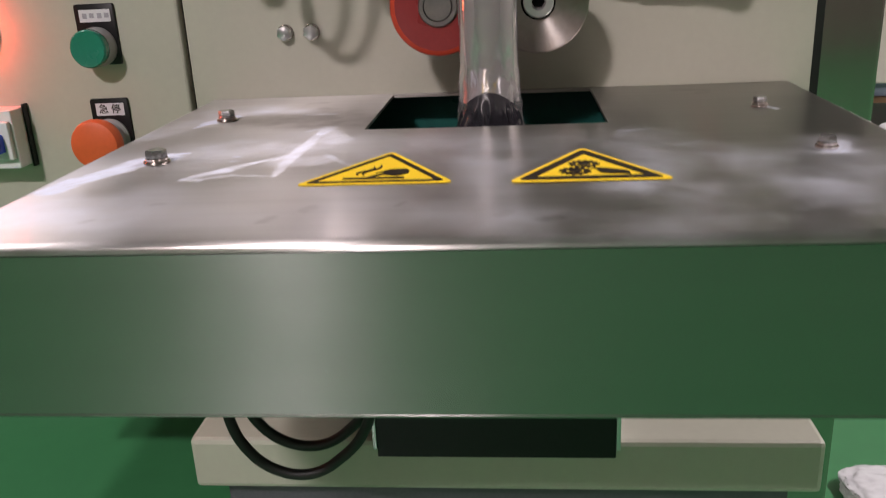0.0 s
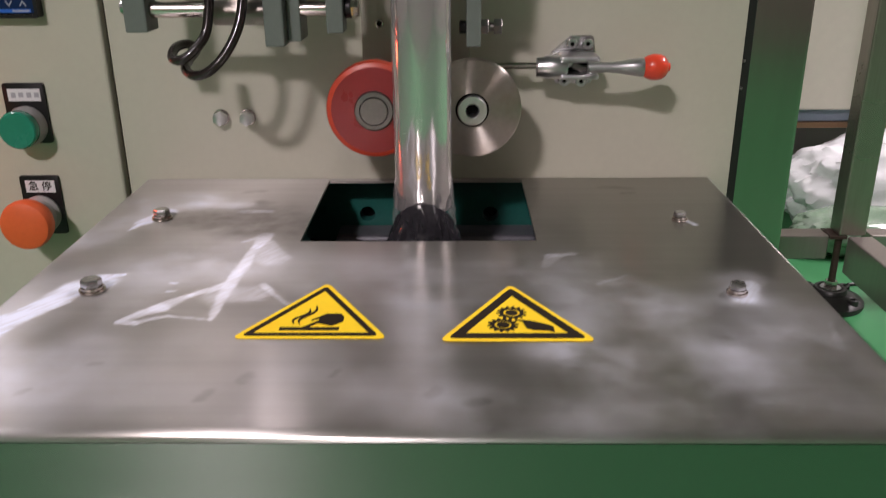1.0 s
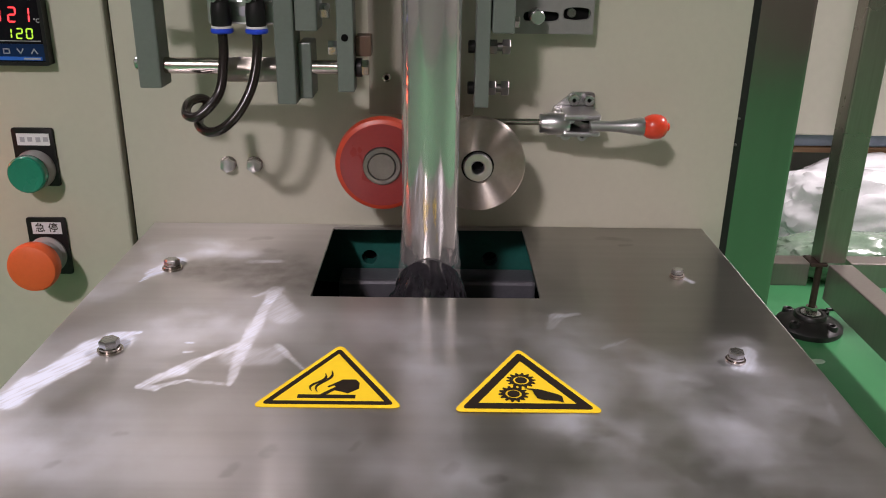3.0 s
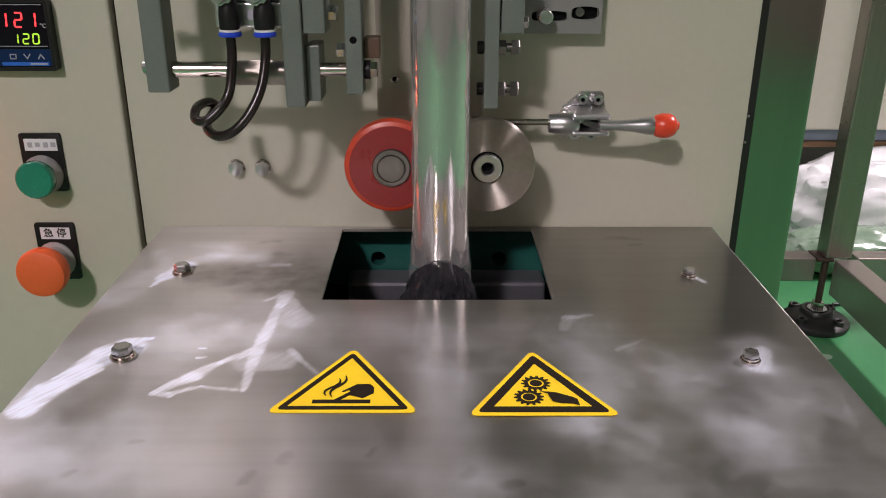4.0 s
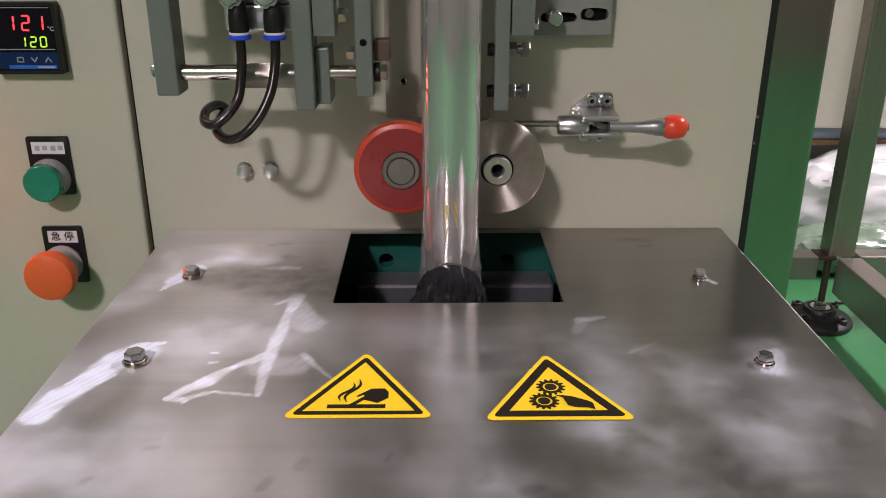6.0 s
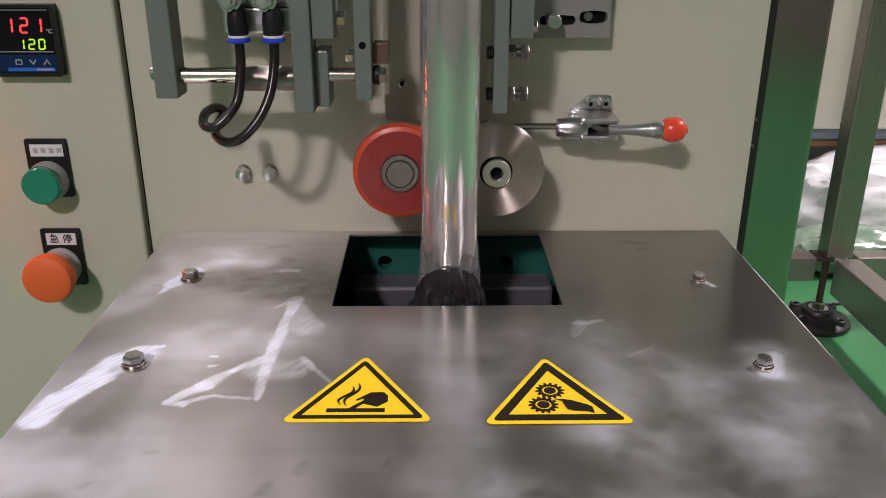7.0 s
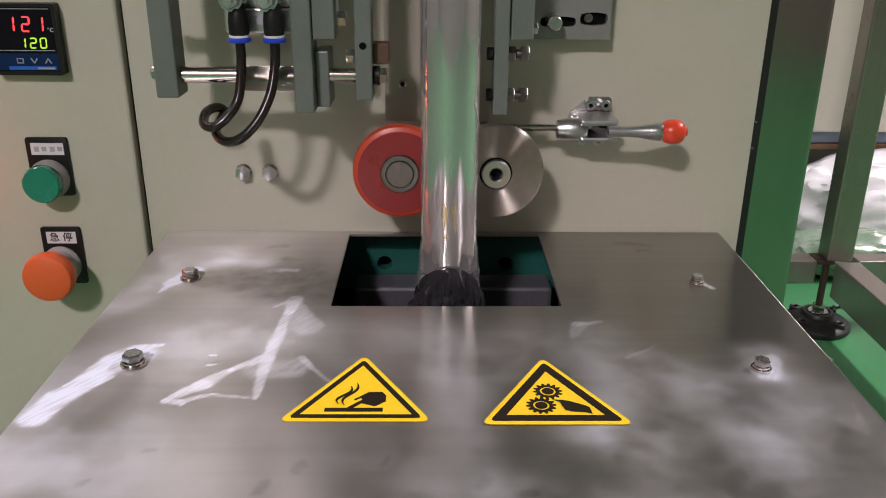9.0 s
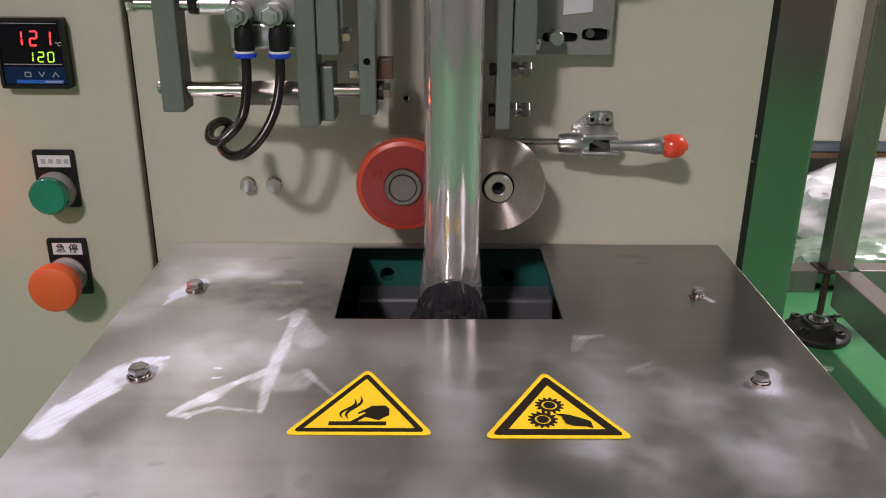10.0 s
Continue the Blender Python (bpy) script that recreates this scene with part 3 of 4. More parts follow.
def sticker(cx, cy, label, pictogram, inner):
    """A triangle whose base centre is at (cx, cy); the base is 0.07 m long."""
    ob = thing("warning_sticker", (cx, cy, TOP), label, "sticker", "warning stickers")
    z = TOP + 0.0006
    def tri(s):
        w, hgt = 0.0372 * s, 0.0650 * s
        mid = 0.0222
        low = mid
        return [(cx - w, cy + mid - low * s), (cx + w, cy + mid - low * s), (cx, cy + mid - low * s + hgt)]
    part("yellow_base", prism(rounded(tri(1.0), 0.0032, 6), z, z + 0.0003, flat), YELLOW, ob, "yellow vinyl triangle")
    part("black_border", ring(rounded(tri(0.88), 0.0020, 6), rounded(tri(inner), 0.0003, 6), z + 0.0003, z + 0.0005), INK, ob, "black triangular border")
    for k, (name, bm) in enumerate(pictogram(cx, cy, z + 0.0003)):
        bm.transform(Matrix.Translation((0, 0, 0.00006 * k)))
        part(name, bm, INK, ob)
    return ob


def hot_surface(cx, cy, z):
    out = [("surface_bar", prism([(cx - .0158, cy + .0083), (cx + .0130, cy + .0083), (cx + .0130, cy + .0115), (cx - .0158, cy + .0115)], z, z + .0002, flat))]
    glove = [(-.0051, .0114), (-.0020, .0114), (.0020, .0158), (.0050, .0147), (.0089, .0129), (.0141, .0176), (.0140, .0230), (.0119, .0263), (.0051, .0262), (-.0020, .0194), (-.0015, .0185), (.0015, .0206), (.0023, .0192)]
    out.append(("glove_shape", prism([(cx + u, cy + v) for u, v in glove], z, z + .0002, flat)))
    for dx, dy, tall in ((-.0094, .0150, .0172), (-.0064, .0138, .0214)):
        left, right = [], []
        for k in range(17):
            t = k / 16
            x = cx + dx - .0026 * math.sin(t * 2 * math.pi) * (1 - 0.35 * t) + .0048 * t
            w = .00015 + .00062 * math.sin(math.pi * t) ** 0.8
            left.append((x - w, cy + dy + tall * t + w * 0.4))
            right.append((x + w, cy + dy + tall * t - w * 0.4))
        out.append(("heat_wave", prism(left + right[::-1], z, z + .0002, flat)))
    return out


def gears_symbol(cx, cy, z):
    out = []
    for gx, gy in ((-0.0013, 0.0298), (-0.0062, 0.0163)):
        pts, inner = gear(cx + gx, cy + gy, 0.0076, 14, 0.0041)
        out.append(("gear", ring(pts, inner, z, z + .0002)))
        out.append(("gear_hub", prism(circle(cx + gx, cy + gy, 0.0031), z, z + .0002, flat)))
    fingers = [(-.0002, .0215), (.0040, .0212), (.0082, .0202), (.0160, .0159), (.0178, .0142), (.0181, .0086), (.0151, .0102), (.0087, .0107), (.0052, .0124), (.0041, .0167), (.0036, .0196)]
    out.append(("glove_shape", prism([(cx + u, cy + v) for u, v in fingers], z, z + .0002, flat)))
    return out


sticker(-0.0460, -0.2585, "yellow and black hot surface warning triangle on the table", hot_surface, 0.745)
sticker(0.0522, -0.2610, "yellow and black gear entanglement warning triangle on the table", gears_symbol, 0.655)

# ---- inside the opening ----
jaw = thing("sealing_jaw", (0, 0.02, 0.70), "dark teal jaw housing with steel bar below the table", "sealing jaw")


def holed_plate(x0, x1, y, z0, z1, thick, holes, n=24):
    """A plate facing -y with round holes through it; holes are (x, z, r) in separate columns."""
    bm = bmesh.new()
    cuts = [x0] + [(holes[k][0] + holes[k + 1][0]) / 2 for k in range(len(holes) - 1)] + [x1]
    for (hx, hz, r), a, b in zip(holes, cuts, cuts[1:]):
        outer, inner, deep = [], [], []
        for k in range(n):
            t = 2 * math.pi * (k + 0.5) / n
            c, s = math.cos(t), math.sin(t)
            lim = min(((b - hx) if c > 0 else (a - hx)) / c if abs(c) > 1e-6 else 9, ((z1 - hz) if s > 0 else (z0 - hz)) / s if abs(s) > 1e-6 else 9)
            outer.append(bm.verts.new((hx + c * lim, y, hz + s * lim)))
            inner.append(bm.verts.new((hx + c * r, y, hz + s * r)))
            deep.append(bm.verts.new((hx + c * r, y + thick, hz + s * r)))
        for k in range(n):
            j = (k + 1) % n
            bm.faces.new((outer[k], outer[j], inner[j], inner[k]))
            bm.faces.new((inner[k], inner[j], deep[j], deep[k]))
        corners = [(b, z1), (a, z1), (a, z0), (b, z0)]
        for qx, qz in corners:
            near = sorted(range(n), key=lambda k: (outer[k].co.x - qx) ** 2 + (outer[k].co.z - qz) ** 2)[:2]
            bm.faces.new((bm.verts.new((qx, y, qz)), outer[near[0]], outer[near[1]]))
    return bm


part("back_plate", holed_plate(-0.098, 0.098, 0.030, 0.740, 0.797, 0.012, [(-0.0480, 0.763, 0.0062), (0.0505, 0.7625, 0.0062)]), TEAL, jaw, "teal plate with two bolt holes")
# near-black sheet that paints the bolt holes as shaded
part("hole_backing_shade", box(-0.098, 0.098, 0.043, 0.047, 0.70, 0.797), SHADE_BLACK, jaw)
for sx in (-0.102, 0.098):
    part("side_cheek", box(sx, sx + 0.004, -0.16, 0.047, 0.66, 0.796, 0.0006), TEAL, jaw)
part("front_cheek", box(-0.098, 0.098, -0.164, -0.160, 0.66, 0.796, 0.0006), TEAL, jaw)
part("jaw_bar", box(-0.0705, 0.086, 0.001, 0.0295, 0.715, 0.7545, 0.003), JAW, jaw, "dark steel sealing bar")
part("jaw_bar", box(-0.066, 0.066, -0.156, -0.120, 0.690, 0.735, 0.003), JAW, jaw)
# bottom coloured near-black for the shade between the jaws
part("jaw_floor_shade", box(-0.098, 0.098, -0.160, 0.0295, 0.655, 0.660), SHADE_BLACK, jaw)

# ---- forming tube and film ----
TX, TY, TR = 0.0020, -0.083, 0.0185
tube = thing("forming_tube", (TX, TY, 0.80), "upright bright steel forming tube wrapped in clear film", "tube")


def film_tube():
    """The film round the tube: straight above, with small creases near its lower end."""
    bm = bmesh.new()
    rings = []
    heights = [1.30, 1.1, 0.98, 0.94, 0.90] + [0.88 - 0.004 * k for k in range(19)]
    for h in heights:
        low = max(0, (0.845 - h) / 0.045)
        row = []
        for k in range(72):
            a = 2 * math.pi * k / 72
            d = (math.cos(a), math.sin(a))
            r = TR + 0.00016 * noise.noise((d[0] * 3.1, d[1] * 3.1, h * 1.5)) + 0.00012 * noise.noise((d[0] * 2, d[1] * 2, h * 30)) + low * 0.0013 * noise.noise((d[0] * 5, d[1] * 5, h * 110)) + low * low * 0.0012
            row.append(bm.verts.new((TX + r * d[0], TY + r * d[1], h)))
        rings.append(row)
    for a, b in zip(rings, rings[1:]):
        for k in range(72):
            bm.faces.new((a[k], a[(k + 1) % 72], b[(k + 1) % 72], b[k]))
    return bm


def pouch():
    """The film below the tube: a dark arch in front, drawn flat and wide between the jaws, and crumpled."""
    bm = bmesh.new()
    rings = []
    for i in range(54):
        t = i / 53
        row = []
        for k in range(140):
            a = 2 * math.pi * k / 140
            c, s = math.cos(a), math.sin(a)
            wide = TR * (1.09 + 0.34 * math.sin(min(1, t * 1.9) * 1.57))
            deep = TR * (1.12 - 0.80 * t ** 1.6)
            fold = abs(noise.noise((c * 2.6, s * 2.6, t * 4.5 + 3))) + 0.6 * abs(noise.noise((c * 6.5, s * 6.5, t * 9)))
            crumple = (0.0003 + 0.0090 * min(1, t * 2.4)) * (fold - 0.26)
            top_edge = 0.7960 + 0.0195 * max(0, -s) ** 1.3
            row.append(bm.verts.new((TX + (wide + crumple) * c, TY + (deep + crumple) * s, top_edge + (0.730 - top_edge) * t)))
        rings.append(row)
    for a, b in zip(rings, rings[1:]):
        for k in range(140):
            bm.faces.new((a[k], a[(k + 1) % 140], b[(k + 1) % 140], b[k]))
    return bm


def loose_film(side):
    """A flap of clear film standing off the tube's flank, puckered towards its lower end."""
    bm = bmesh.new()
    rows = []
    for i in range(34):
        t = i / 33
        row = []
        for k in range(15):
            u = k / 14 - 0.5
            a = (0 if side > 0 else math.pi) + u * 1.1
            puck = 0.0030 * t * abs(noise.noise((u * 5, t * 6, side * 3.0))) + 0.0014 * t * noise.noise((u * 14, t * 15, side * 7.0))
            r = TR + 0.0002 + (0.0003 + 0.0022 * t) * math.cos(u * math.pi) + puck
            row.append(bm.verts.new((TX + r * math.cos(a), TY + r * math.sin(a), 0.828 - 0.040 * t + 0.002 * noise.noise((u * 4, t * 3, side)))))
        rows.append(row)
    for a, b in zip(rows, rows[1:]):
        for k in range(14):
            bm.faces.new((a[k], a[k + 1], b[k + 1], b[k]))
    return bm


CLEAR = mat("clear_film", (0.75, 0.73, 0.72), 0.07, 0.0, 0.05, 60, 0.15, 200, coat=0.6)
CLEAR.node_tree.nodes["Principled BSDF"].inputs["Alpha"].default_value = 0.16
for side in (-1, 1):
    part("film_flap", loose_film(side), CLEAR, tube, "loose puckered flap of clear film")
part("film_wrap", film_tube(), TUBE_STEEL, tube, "clear film over polished steel")
part("film_pouch", pouch(), FILM, tube, "dark crumpled film end below the tube")

# ---- pulling rollers ----
RZ = 0.8655
red = thing("rubber_roller", (-0.031, 0.0, RZ), "red polyurethane film pulling roller with steel hub", "roller", "pulling rollers")
c = (-0.031, 0.0, RZ)
part("tyre", lathe([(0.0128, 0.047), (0.0310, 0.047), (0.0322, 0.0485), (0.0322, 0.0545), (0.0314, 0.0563), (0.0292, 0.0575), (0.0285, 0.0577)], c, "y", 72), RED_RIM, red, "orange-red tread edge")
part("tyre_face", lathe([(0.0285, 0.0577), (0.0132, 0.0580), (0.0132, 0.056)], c, "y", 72), RED, red)
part("hub_ring", lathe([(0.0095, 0.050), (0.0095, 0.0600), (0.0098, 0.0603), (0.0124, 0.0603), (0.0130, 0.0597), (0.0131, 0.050)], c, "y", 48), HUB, red)
part("hub_cap", lathe([(0.0092, 0.050), (0.0092, 0.0603), (0.0088, 0.0608), (0, 0.0608)], c, "y", 40), HUB, red)
part("shaft", rod(0.008, -0.006, 0.048, c, "y"), CHROME, red)

steel = thing("steel_roller", (0.034, 0.0, RZ), "turned steel film pulling roller, lightly rusty", "roller", "pulling rollers")
c = (0.034, 0.0, RZ)
part("disc", lathe([(0.0112, 0.046), (0.0320, 0.046), (0.0328, 0.047), (0.0328, 0.0530), (0.0322, 0.0545), (0.0305, 0.0556), (0.0112, 0.0572), (0.0112, 0.055)], c, "y", 96), TURNED, steel)
# groove and socket bottoms are near-black, their shade painted in
part("hub_groove", lathe([(0.0096, 0.0560), (0.0112, 0.0560)], c, "y", 40), SHADE_BLACK, steel)
part("hub", lathe([(0.0043, 0.048), (0.0043, 0.0600), (0.0050, 0.0606), (0.0092, 0.0606), (0.0098, 0.0600), (0.0098, 0.050)], c, "y", 40), ZINC, steel)
part("socket", lathe([(0, 0.0520), (0.0043, 0.0520)], c, "y", 6), SHADE_BLACK, steel, "hexagon socket")
part("shaft", rod(0.008, -0.006, 0.048, c, "y"), CHROME, steel)


# ---- panel screws ----
def panel_screw(x, z):
    ob = thing("panel_screw", (x, WALL, z), "small bright steel bolt head on the beige panel", "screw", "panel screws")
    part("washer", rod(0.0062, 0, 0.0012, (x, WALL, z), "y", 0.0003), CHROME, ob)
    part("head", lathe([(0, 0.0012), (0.0056, 0.0012), (0.0056, 0.0062), (0.0050, 0.0072), (0.0025, 0.0078), (0, 0.0080)], (x, WALL, z), "y", 6, None, 0.4), ZINC, ob)


for px in (-0.1510, -0.1312):
    panel_screw(px, 0.8475)


# ---- air cylinder and jaw linkage, upper part ----
link = thing("jaw_linkage", (-0.115, -0.02, 1.03), "grey-green painted linkage blocks with chromed guide rods", "linkage")
part("support_beam", box(-0.19, -0.045, -0.066, WALL - 0.0005, 1.03, 1.045, 0.002), BRACKET, link)
part("end_block", box(-0.1855, -0.1710, -0.068, -0.046, 0.9180, 1.03, 0.0012), BRACKET, link)
part("end_screw", lathe([(0, -0.1895), (0.0030, -0.1893), (0.0046, -0.1882), (0.0050, -0.1855), (0, -0.1855)], (0, -0.060, 0.9330), "x", 28), ZINC, link)
part("guide_rod", rod(0.0053, -0.171, -0.097, (0, -0.057, 0.9312), "x", 0.0004), CHROME, link, "chromed round rod")
part("bushing", rod(0.0079, -0.131, -0.097, (0, -0.057, 0.9290), "x", 0.0008), TURNED, link, "scratched steel bushing")
part("centre_block", box(-0.0970, -0.0845, -0.070, -0.044, 0.9090, 1.03, 0.0012), BRACKET, link)
part("clamp_plate", box(-0.0843, -0.0755, -0.060, -0.034, 0.9110, 0.9470, 0.0010), BRACKET, link)
part("short_rod", rod(0.0047, -0.0755, -0.058, (0, -0.057, 0.9312), "x", 0.0004), CHROME, link, "chromed round rod")
part("swing_arm", box(-0.0580, -0.0472, -0.068, -0.050, 0.9170, 1.03, 0.0010), BRACKET, link)
arm_hole = part("screw_hole", lathe([(0.0018, -0.001), (0.0022, 0.0002), (0.0028, 0.0002), (0.0030, 0)], (-0.0528, -0.068, 0.9515), "y", 24), BRACKET, link)
# near-black disc laid on the arm as the hole's shade
part("hole_shade", lathe([(0, 0.0003), (0.0023, 0.0003)], (-0.0528, -0.068, 0.9515), "y", 20), SHADE_BLACK, arm_hole)
part("arm_washer", rod(0.0062, -0.0471, -0.0430, (0, -0.057, 0.9312), "x", 0.0004), BLACK, link)
part("arm_nut", hexagon(0.0095, -0.0430, -0.0385, (0, -0.057, 0.9312), "x"), CHROME, link)
part("arm_bolt", hexagon(0.0085, -0.0640, -0.0581, (0, -0.060, 0.9440), "x"), ZINC, link)
part("spacer", box(-0.0470, -0.0370, -0.058, -0.044, 0.9385, 0.9515, 0.0006), BRASS, link, "brown insulating spacer")
part("upper_block", box(-0.0843, -0.0700, -0.067, -0.040, 0.9550, 1.03, 0.0012), BRACKET, link)
part("upper_bolt", hexagon(0.0090, -0.0699, -0.0640, (0, -0.050, 0.9660), "x"), ZINC, link)
part("upper_rod", rod(0.0042, -0.1995, -0.1345, (0, -0.058, 0.9850), "x", 0.0004), CHROME, link)
part("rod_head", hexagon(0.0100, -0.2030, -0.1985, (0, -0.058, 0.9850), "x"), CHROME, link)
part("lock_nut", hexagon(0.0120, -0.1640, -0.1590, (0, -0.058, 0.9850), "x"), BLACK, link)
part("rod_clevis", rod(0.0068, -0.1575, -0.1370, (0, -0.058, 0.9850), "x", 0.0008), ZINC, link)

cylinder = thing("air_cylinder", (-0.1175, -0.03, 0.97), "silver aluminium air cylinder with two black push-in fittings", "air cylinder")
part("body", box(-0.1370, -0.0971, -0.058, -0.022, 0.9735, 1.03, 0.0015), ZINC, cylinder)
part("foot_plate", box(-0.1400, -0.0971, -0.060, -0.022, 0.9580, 0.9732, 0.0012), ZINC, cylinder)
part("type_plate", box(-0.1215, -0.1140, -0.0606, -0.0601, 0.9630, 0.9690), PALE_INK, cylinder)
for fx in (-0.1285, -0.1070):
    fitting = part("elbow_fitting", lathe([(0, 0.9585), (0.0058, 0.9585), (0.0063, 0.9595), (0.0063, 0.9673), (0.0056, 0.9728), (0.0042, 0.9773), (0, 0.9783)], (fx, -0.072, 0), "z", 32), BLACK, cylinder, "black plastic push-in fitting")
    part("banjo_washer", lathe([(0, 0.060), (0.0072, 0.060), (0.0072, 0.0770), (0, 0.0770)], (fx - 0.003, 0, 0.9800), "y", 28), ZINC, fitting)
    part("banjo_bolt", lathe([(0, 0.0770), (0.0060, 0.0770), (0.0060, 0.0805), (0.0052, 0.0815), (0.0030, 0.0815), (0.0030, 0.0845), (0, 0.0845)], (fx - 0.003, 0, 0.9800), "y", 6, None, 0.5), ZINC, fitting)
    part("release_collar", lathe([(0.0031, 0.9541), (0.0064, 0.9541), (0.0071, 0.9548), (0.0071, 0.9561), (0.0063, 0.9571), (0.0031, 0.9571)], (fx, -0.072, 0), "z", 32), BLUE, fitting, "blue release collar")
    part("collar_ring", rod(0.0065, 0.9571, 0.9585, (fx, -0.072, 0), "z", 0.0002), WHITE, fitting)

hose = thing("air_hose", (-0.12, -0.072, 0.9283), "glossy black air hose looped between two fittings", "hose")
part("hose_line", pipe([(-0.1285, -0.072, 0.9558), (-0.1286, -0.073, 0.9403), (-0.1310, -0.078, 0.9203), (-0.1375, -0.084, 0.9098), (-0.1460, -0.086, 0.9038), (-0.1535, -0.080, 0.9043), (-0.1555, -0.066, 0.9083),
                        (-0.1520, -0.052, 0.9088), (-0.1480, -0.047, 0.9048), (-0.1500, -0.058, 0.8998), (-0.1480, -0.074, 0.8963), (-0.1395, -0.084, 0.8938), (-0.1285, -0.088, 0.8975), (-0.1180, -0.085, 0.9081),
                        (-0.1105, -0.079, 0.9233), (-0.1075, -0.073, 0.9413), (-0.1070, -0.072, 0.9558)], 0.0031, 22, 10), HOSE, hose)

back = thing("backing_plate", (-0.005, WALL, 0.95), "upright brushed steel plate screwed to the panel", "plate")
part("plate", box(-0.0435, 0.0330, -0.001, WALL - 0.0004, 0.888, 1.04, 0.0008), PLATE, back)
eye_screw = part("tube_rivet", lathe([(0.0016, 0.0), (0.0016, 0.0030), (0.0022, 0.0036), (0.0030, 0.0030), (0.0032, 0.0)], (-0.0305, -0.001, 0.9155), "y", 28), CHROME, back)
# near-black disc painting the shade inside the rivet
part("bore_shade", lathe([(0, 0.0004), (0.0017, 0.0004)], (-0.0305, -0.001, 0.9155), "y", 20), SHADE_BLACK, eye_screw)


def slotted(x0, x1, z0, z1, y0, y1, cx, cz, half, r, n=64):
    """A plate facing -y with one long rounded slot through it."""
    outer, inner = [], []
    for k in range(n):
        a = 2 * math.pi * (k + 0.5) / n
        c, s = math.cos(a), math.sin(a)
        lim = min(((x1 - cx) if c > 0 else (x0 - cx)) / c, ((z1 - cz) if s > 0 else (z0 - cz)) / s)
        outer.append((cx + c * lim, cz + s * lim))
        inner.append((cx + half * max(-1, min(1, c * 1.6)) + r * c, cz + r * s))
    for qx, qz in ((x0, z0), (x0, z1), (x1, z0), (x1, z1)):
        k = min(range(n), key=lambda i: (outer[i][0] - qx) ** 2 + (outer[i][1] - qz) ** 2)
        outer[k] = (qx, qz)
    bm = ring(outer, inner, -y1, -y0)
    bm.transform(Matrix(((1, 0, 0, 0), (0, 0, -1, 0), (0, 1, 0, 0), (0, 0, 0, 1))))
    return bm


jawr = thing("sealing_bracket", (0.06, -0.02, 1.03), "grey-green sealing bracket with adjusting bolts and slotted plate", "bracket")
part("support_beam", box(0.030, 0.110, -0.066, WALL - 0.0005, 1.03, 1.045, 0.002), BRACKET, jawr)
part("arm", box(0.0300, 0.0392, -0.068, -0.050, 0.9080, 1.03, 0.0010), BRACKET, jawr)
part("block", box(0.0402, 0.0545, -0.066, -0.040, 0.9550, 1.03, 0.0012), BRACKET, jawr)
# block behind the slots, near-black so they look shaded
part("mount", box(0.064, 0.111, -0.0055, WALL - 0.0005, 0.9520, 1.03, 0.0010), SHADE_BLACK, jawr)
part("slot_plate", slotted(0.0500, 0.0931, 0.9483, 1.03, -0.010, -0.006, 0.0773, 0.9600, 0.0088, 0.0036), GREYPAINT, jawr, "slotted steel plate")
part("slot_plate", slotted(0.0931, 0.1137, 0.9483, 1.03, -0.010, -0.006, 0.1019, 0.9621, 0.0052, 0.0044), GREYPAINT, jawr)
part("slot_screw", lathe([(0, 0.0055), (0.0030, 0.0055), (0.0030, 0.0085), (0.0020, 0.0085), (0.0020, 0.007), (0, 0.007)], (0.0985, 0, 0.9625), "y", 24), HUB, jawr)
part("guide_pin", rod(0.0049, 0.0055, 0.024, (0.0734, 0, 0.9607), "y", 0.0006), ZINC, jawr)
part("small_screw", hexagon(0.0070, 0.0545, 0.0590, (0, -0.046, 0.9600), "x"), CHROME, jawr)
part("shim", prism([(0.0784, 0.9752), (0.0984, 0.9773), (0.0984, 1.02), (0.0784, 1.02)], 0.0103, 0.0110, lambda u, v, w: (u, -w, v)), SHIM, jawr, "bright bare metal shim")
for bz in (0.9460, 0.9195):
    part("adjusting_nut", hexagon(0.0088, 0.0392, 0.0440, (0, -0.060, bz), "x"), HUB, jawr)
    part("adjusting_bolt", hexagon(0.0090, 0.0475, 0.0525, (0, -0.060, bz), "x", rod(0.0028, 0.0440, 0.0480, (0, -0.060, bz), "x")), HUB, jawr)
    part("bolt_tip", rod(0.0042, 0.0255, 0.0300, (0, -0.060, bz), "x"), BLACK, jawr)

# ---- toggle clamp ----
clamp = thing("toggle_clamp", (0.108, WALL, 0.89), "zinc plated push-pull toggle clamp with red vinyl grip", "clamp")
to_wall = lambda u, v, w: (u, WALL - w, v)
CY = -0.020
part("base_plate", prism(rounded([(0.0945, 0.8718), (0.1215, 0.8718), (0.1215, 0.9056), (0.1050, 0.9056), (0.0910, 0.8938)], 0.003, 5), 0, 0.0028, to_wall, 0.0005), ZINC, clamp)
for sx, sz in ((0.1055, 0.9004), (0.1165, 0.9004), (0.1010, 0.8745), (0.1130, 0.8740)):
    screw = part("cap_screw", lathe([(0.0015, 0.0045), (0.0015, 0.0085), (0.0034, 0.0085), (0.0039, 0.0078), (0.0039, 0.0028)], (sx, WALL, sz), "y", 28), ZINC, clamp)
    # near-black disc as the socket's painted shade
    part("socket", lathe([(0, 0.0050), (0.0016, 0.0050)], (sx, WALL, sz), "y", 6), SHADE_BLACK, screw)
part("barrel", lathe([(0.0024, 0.0790), (0.0062, 0.0790), (0.0068, 0.0800), (0.0068, 0.0830), (0.0078, 0.0850), (0.0080, 0.0980), (0.0070, 0.1000), (0.003, 0.1000)], (0, CY, 0.8873), "x", 40), ZINC, clamp)
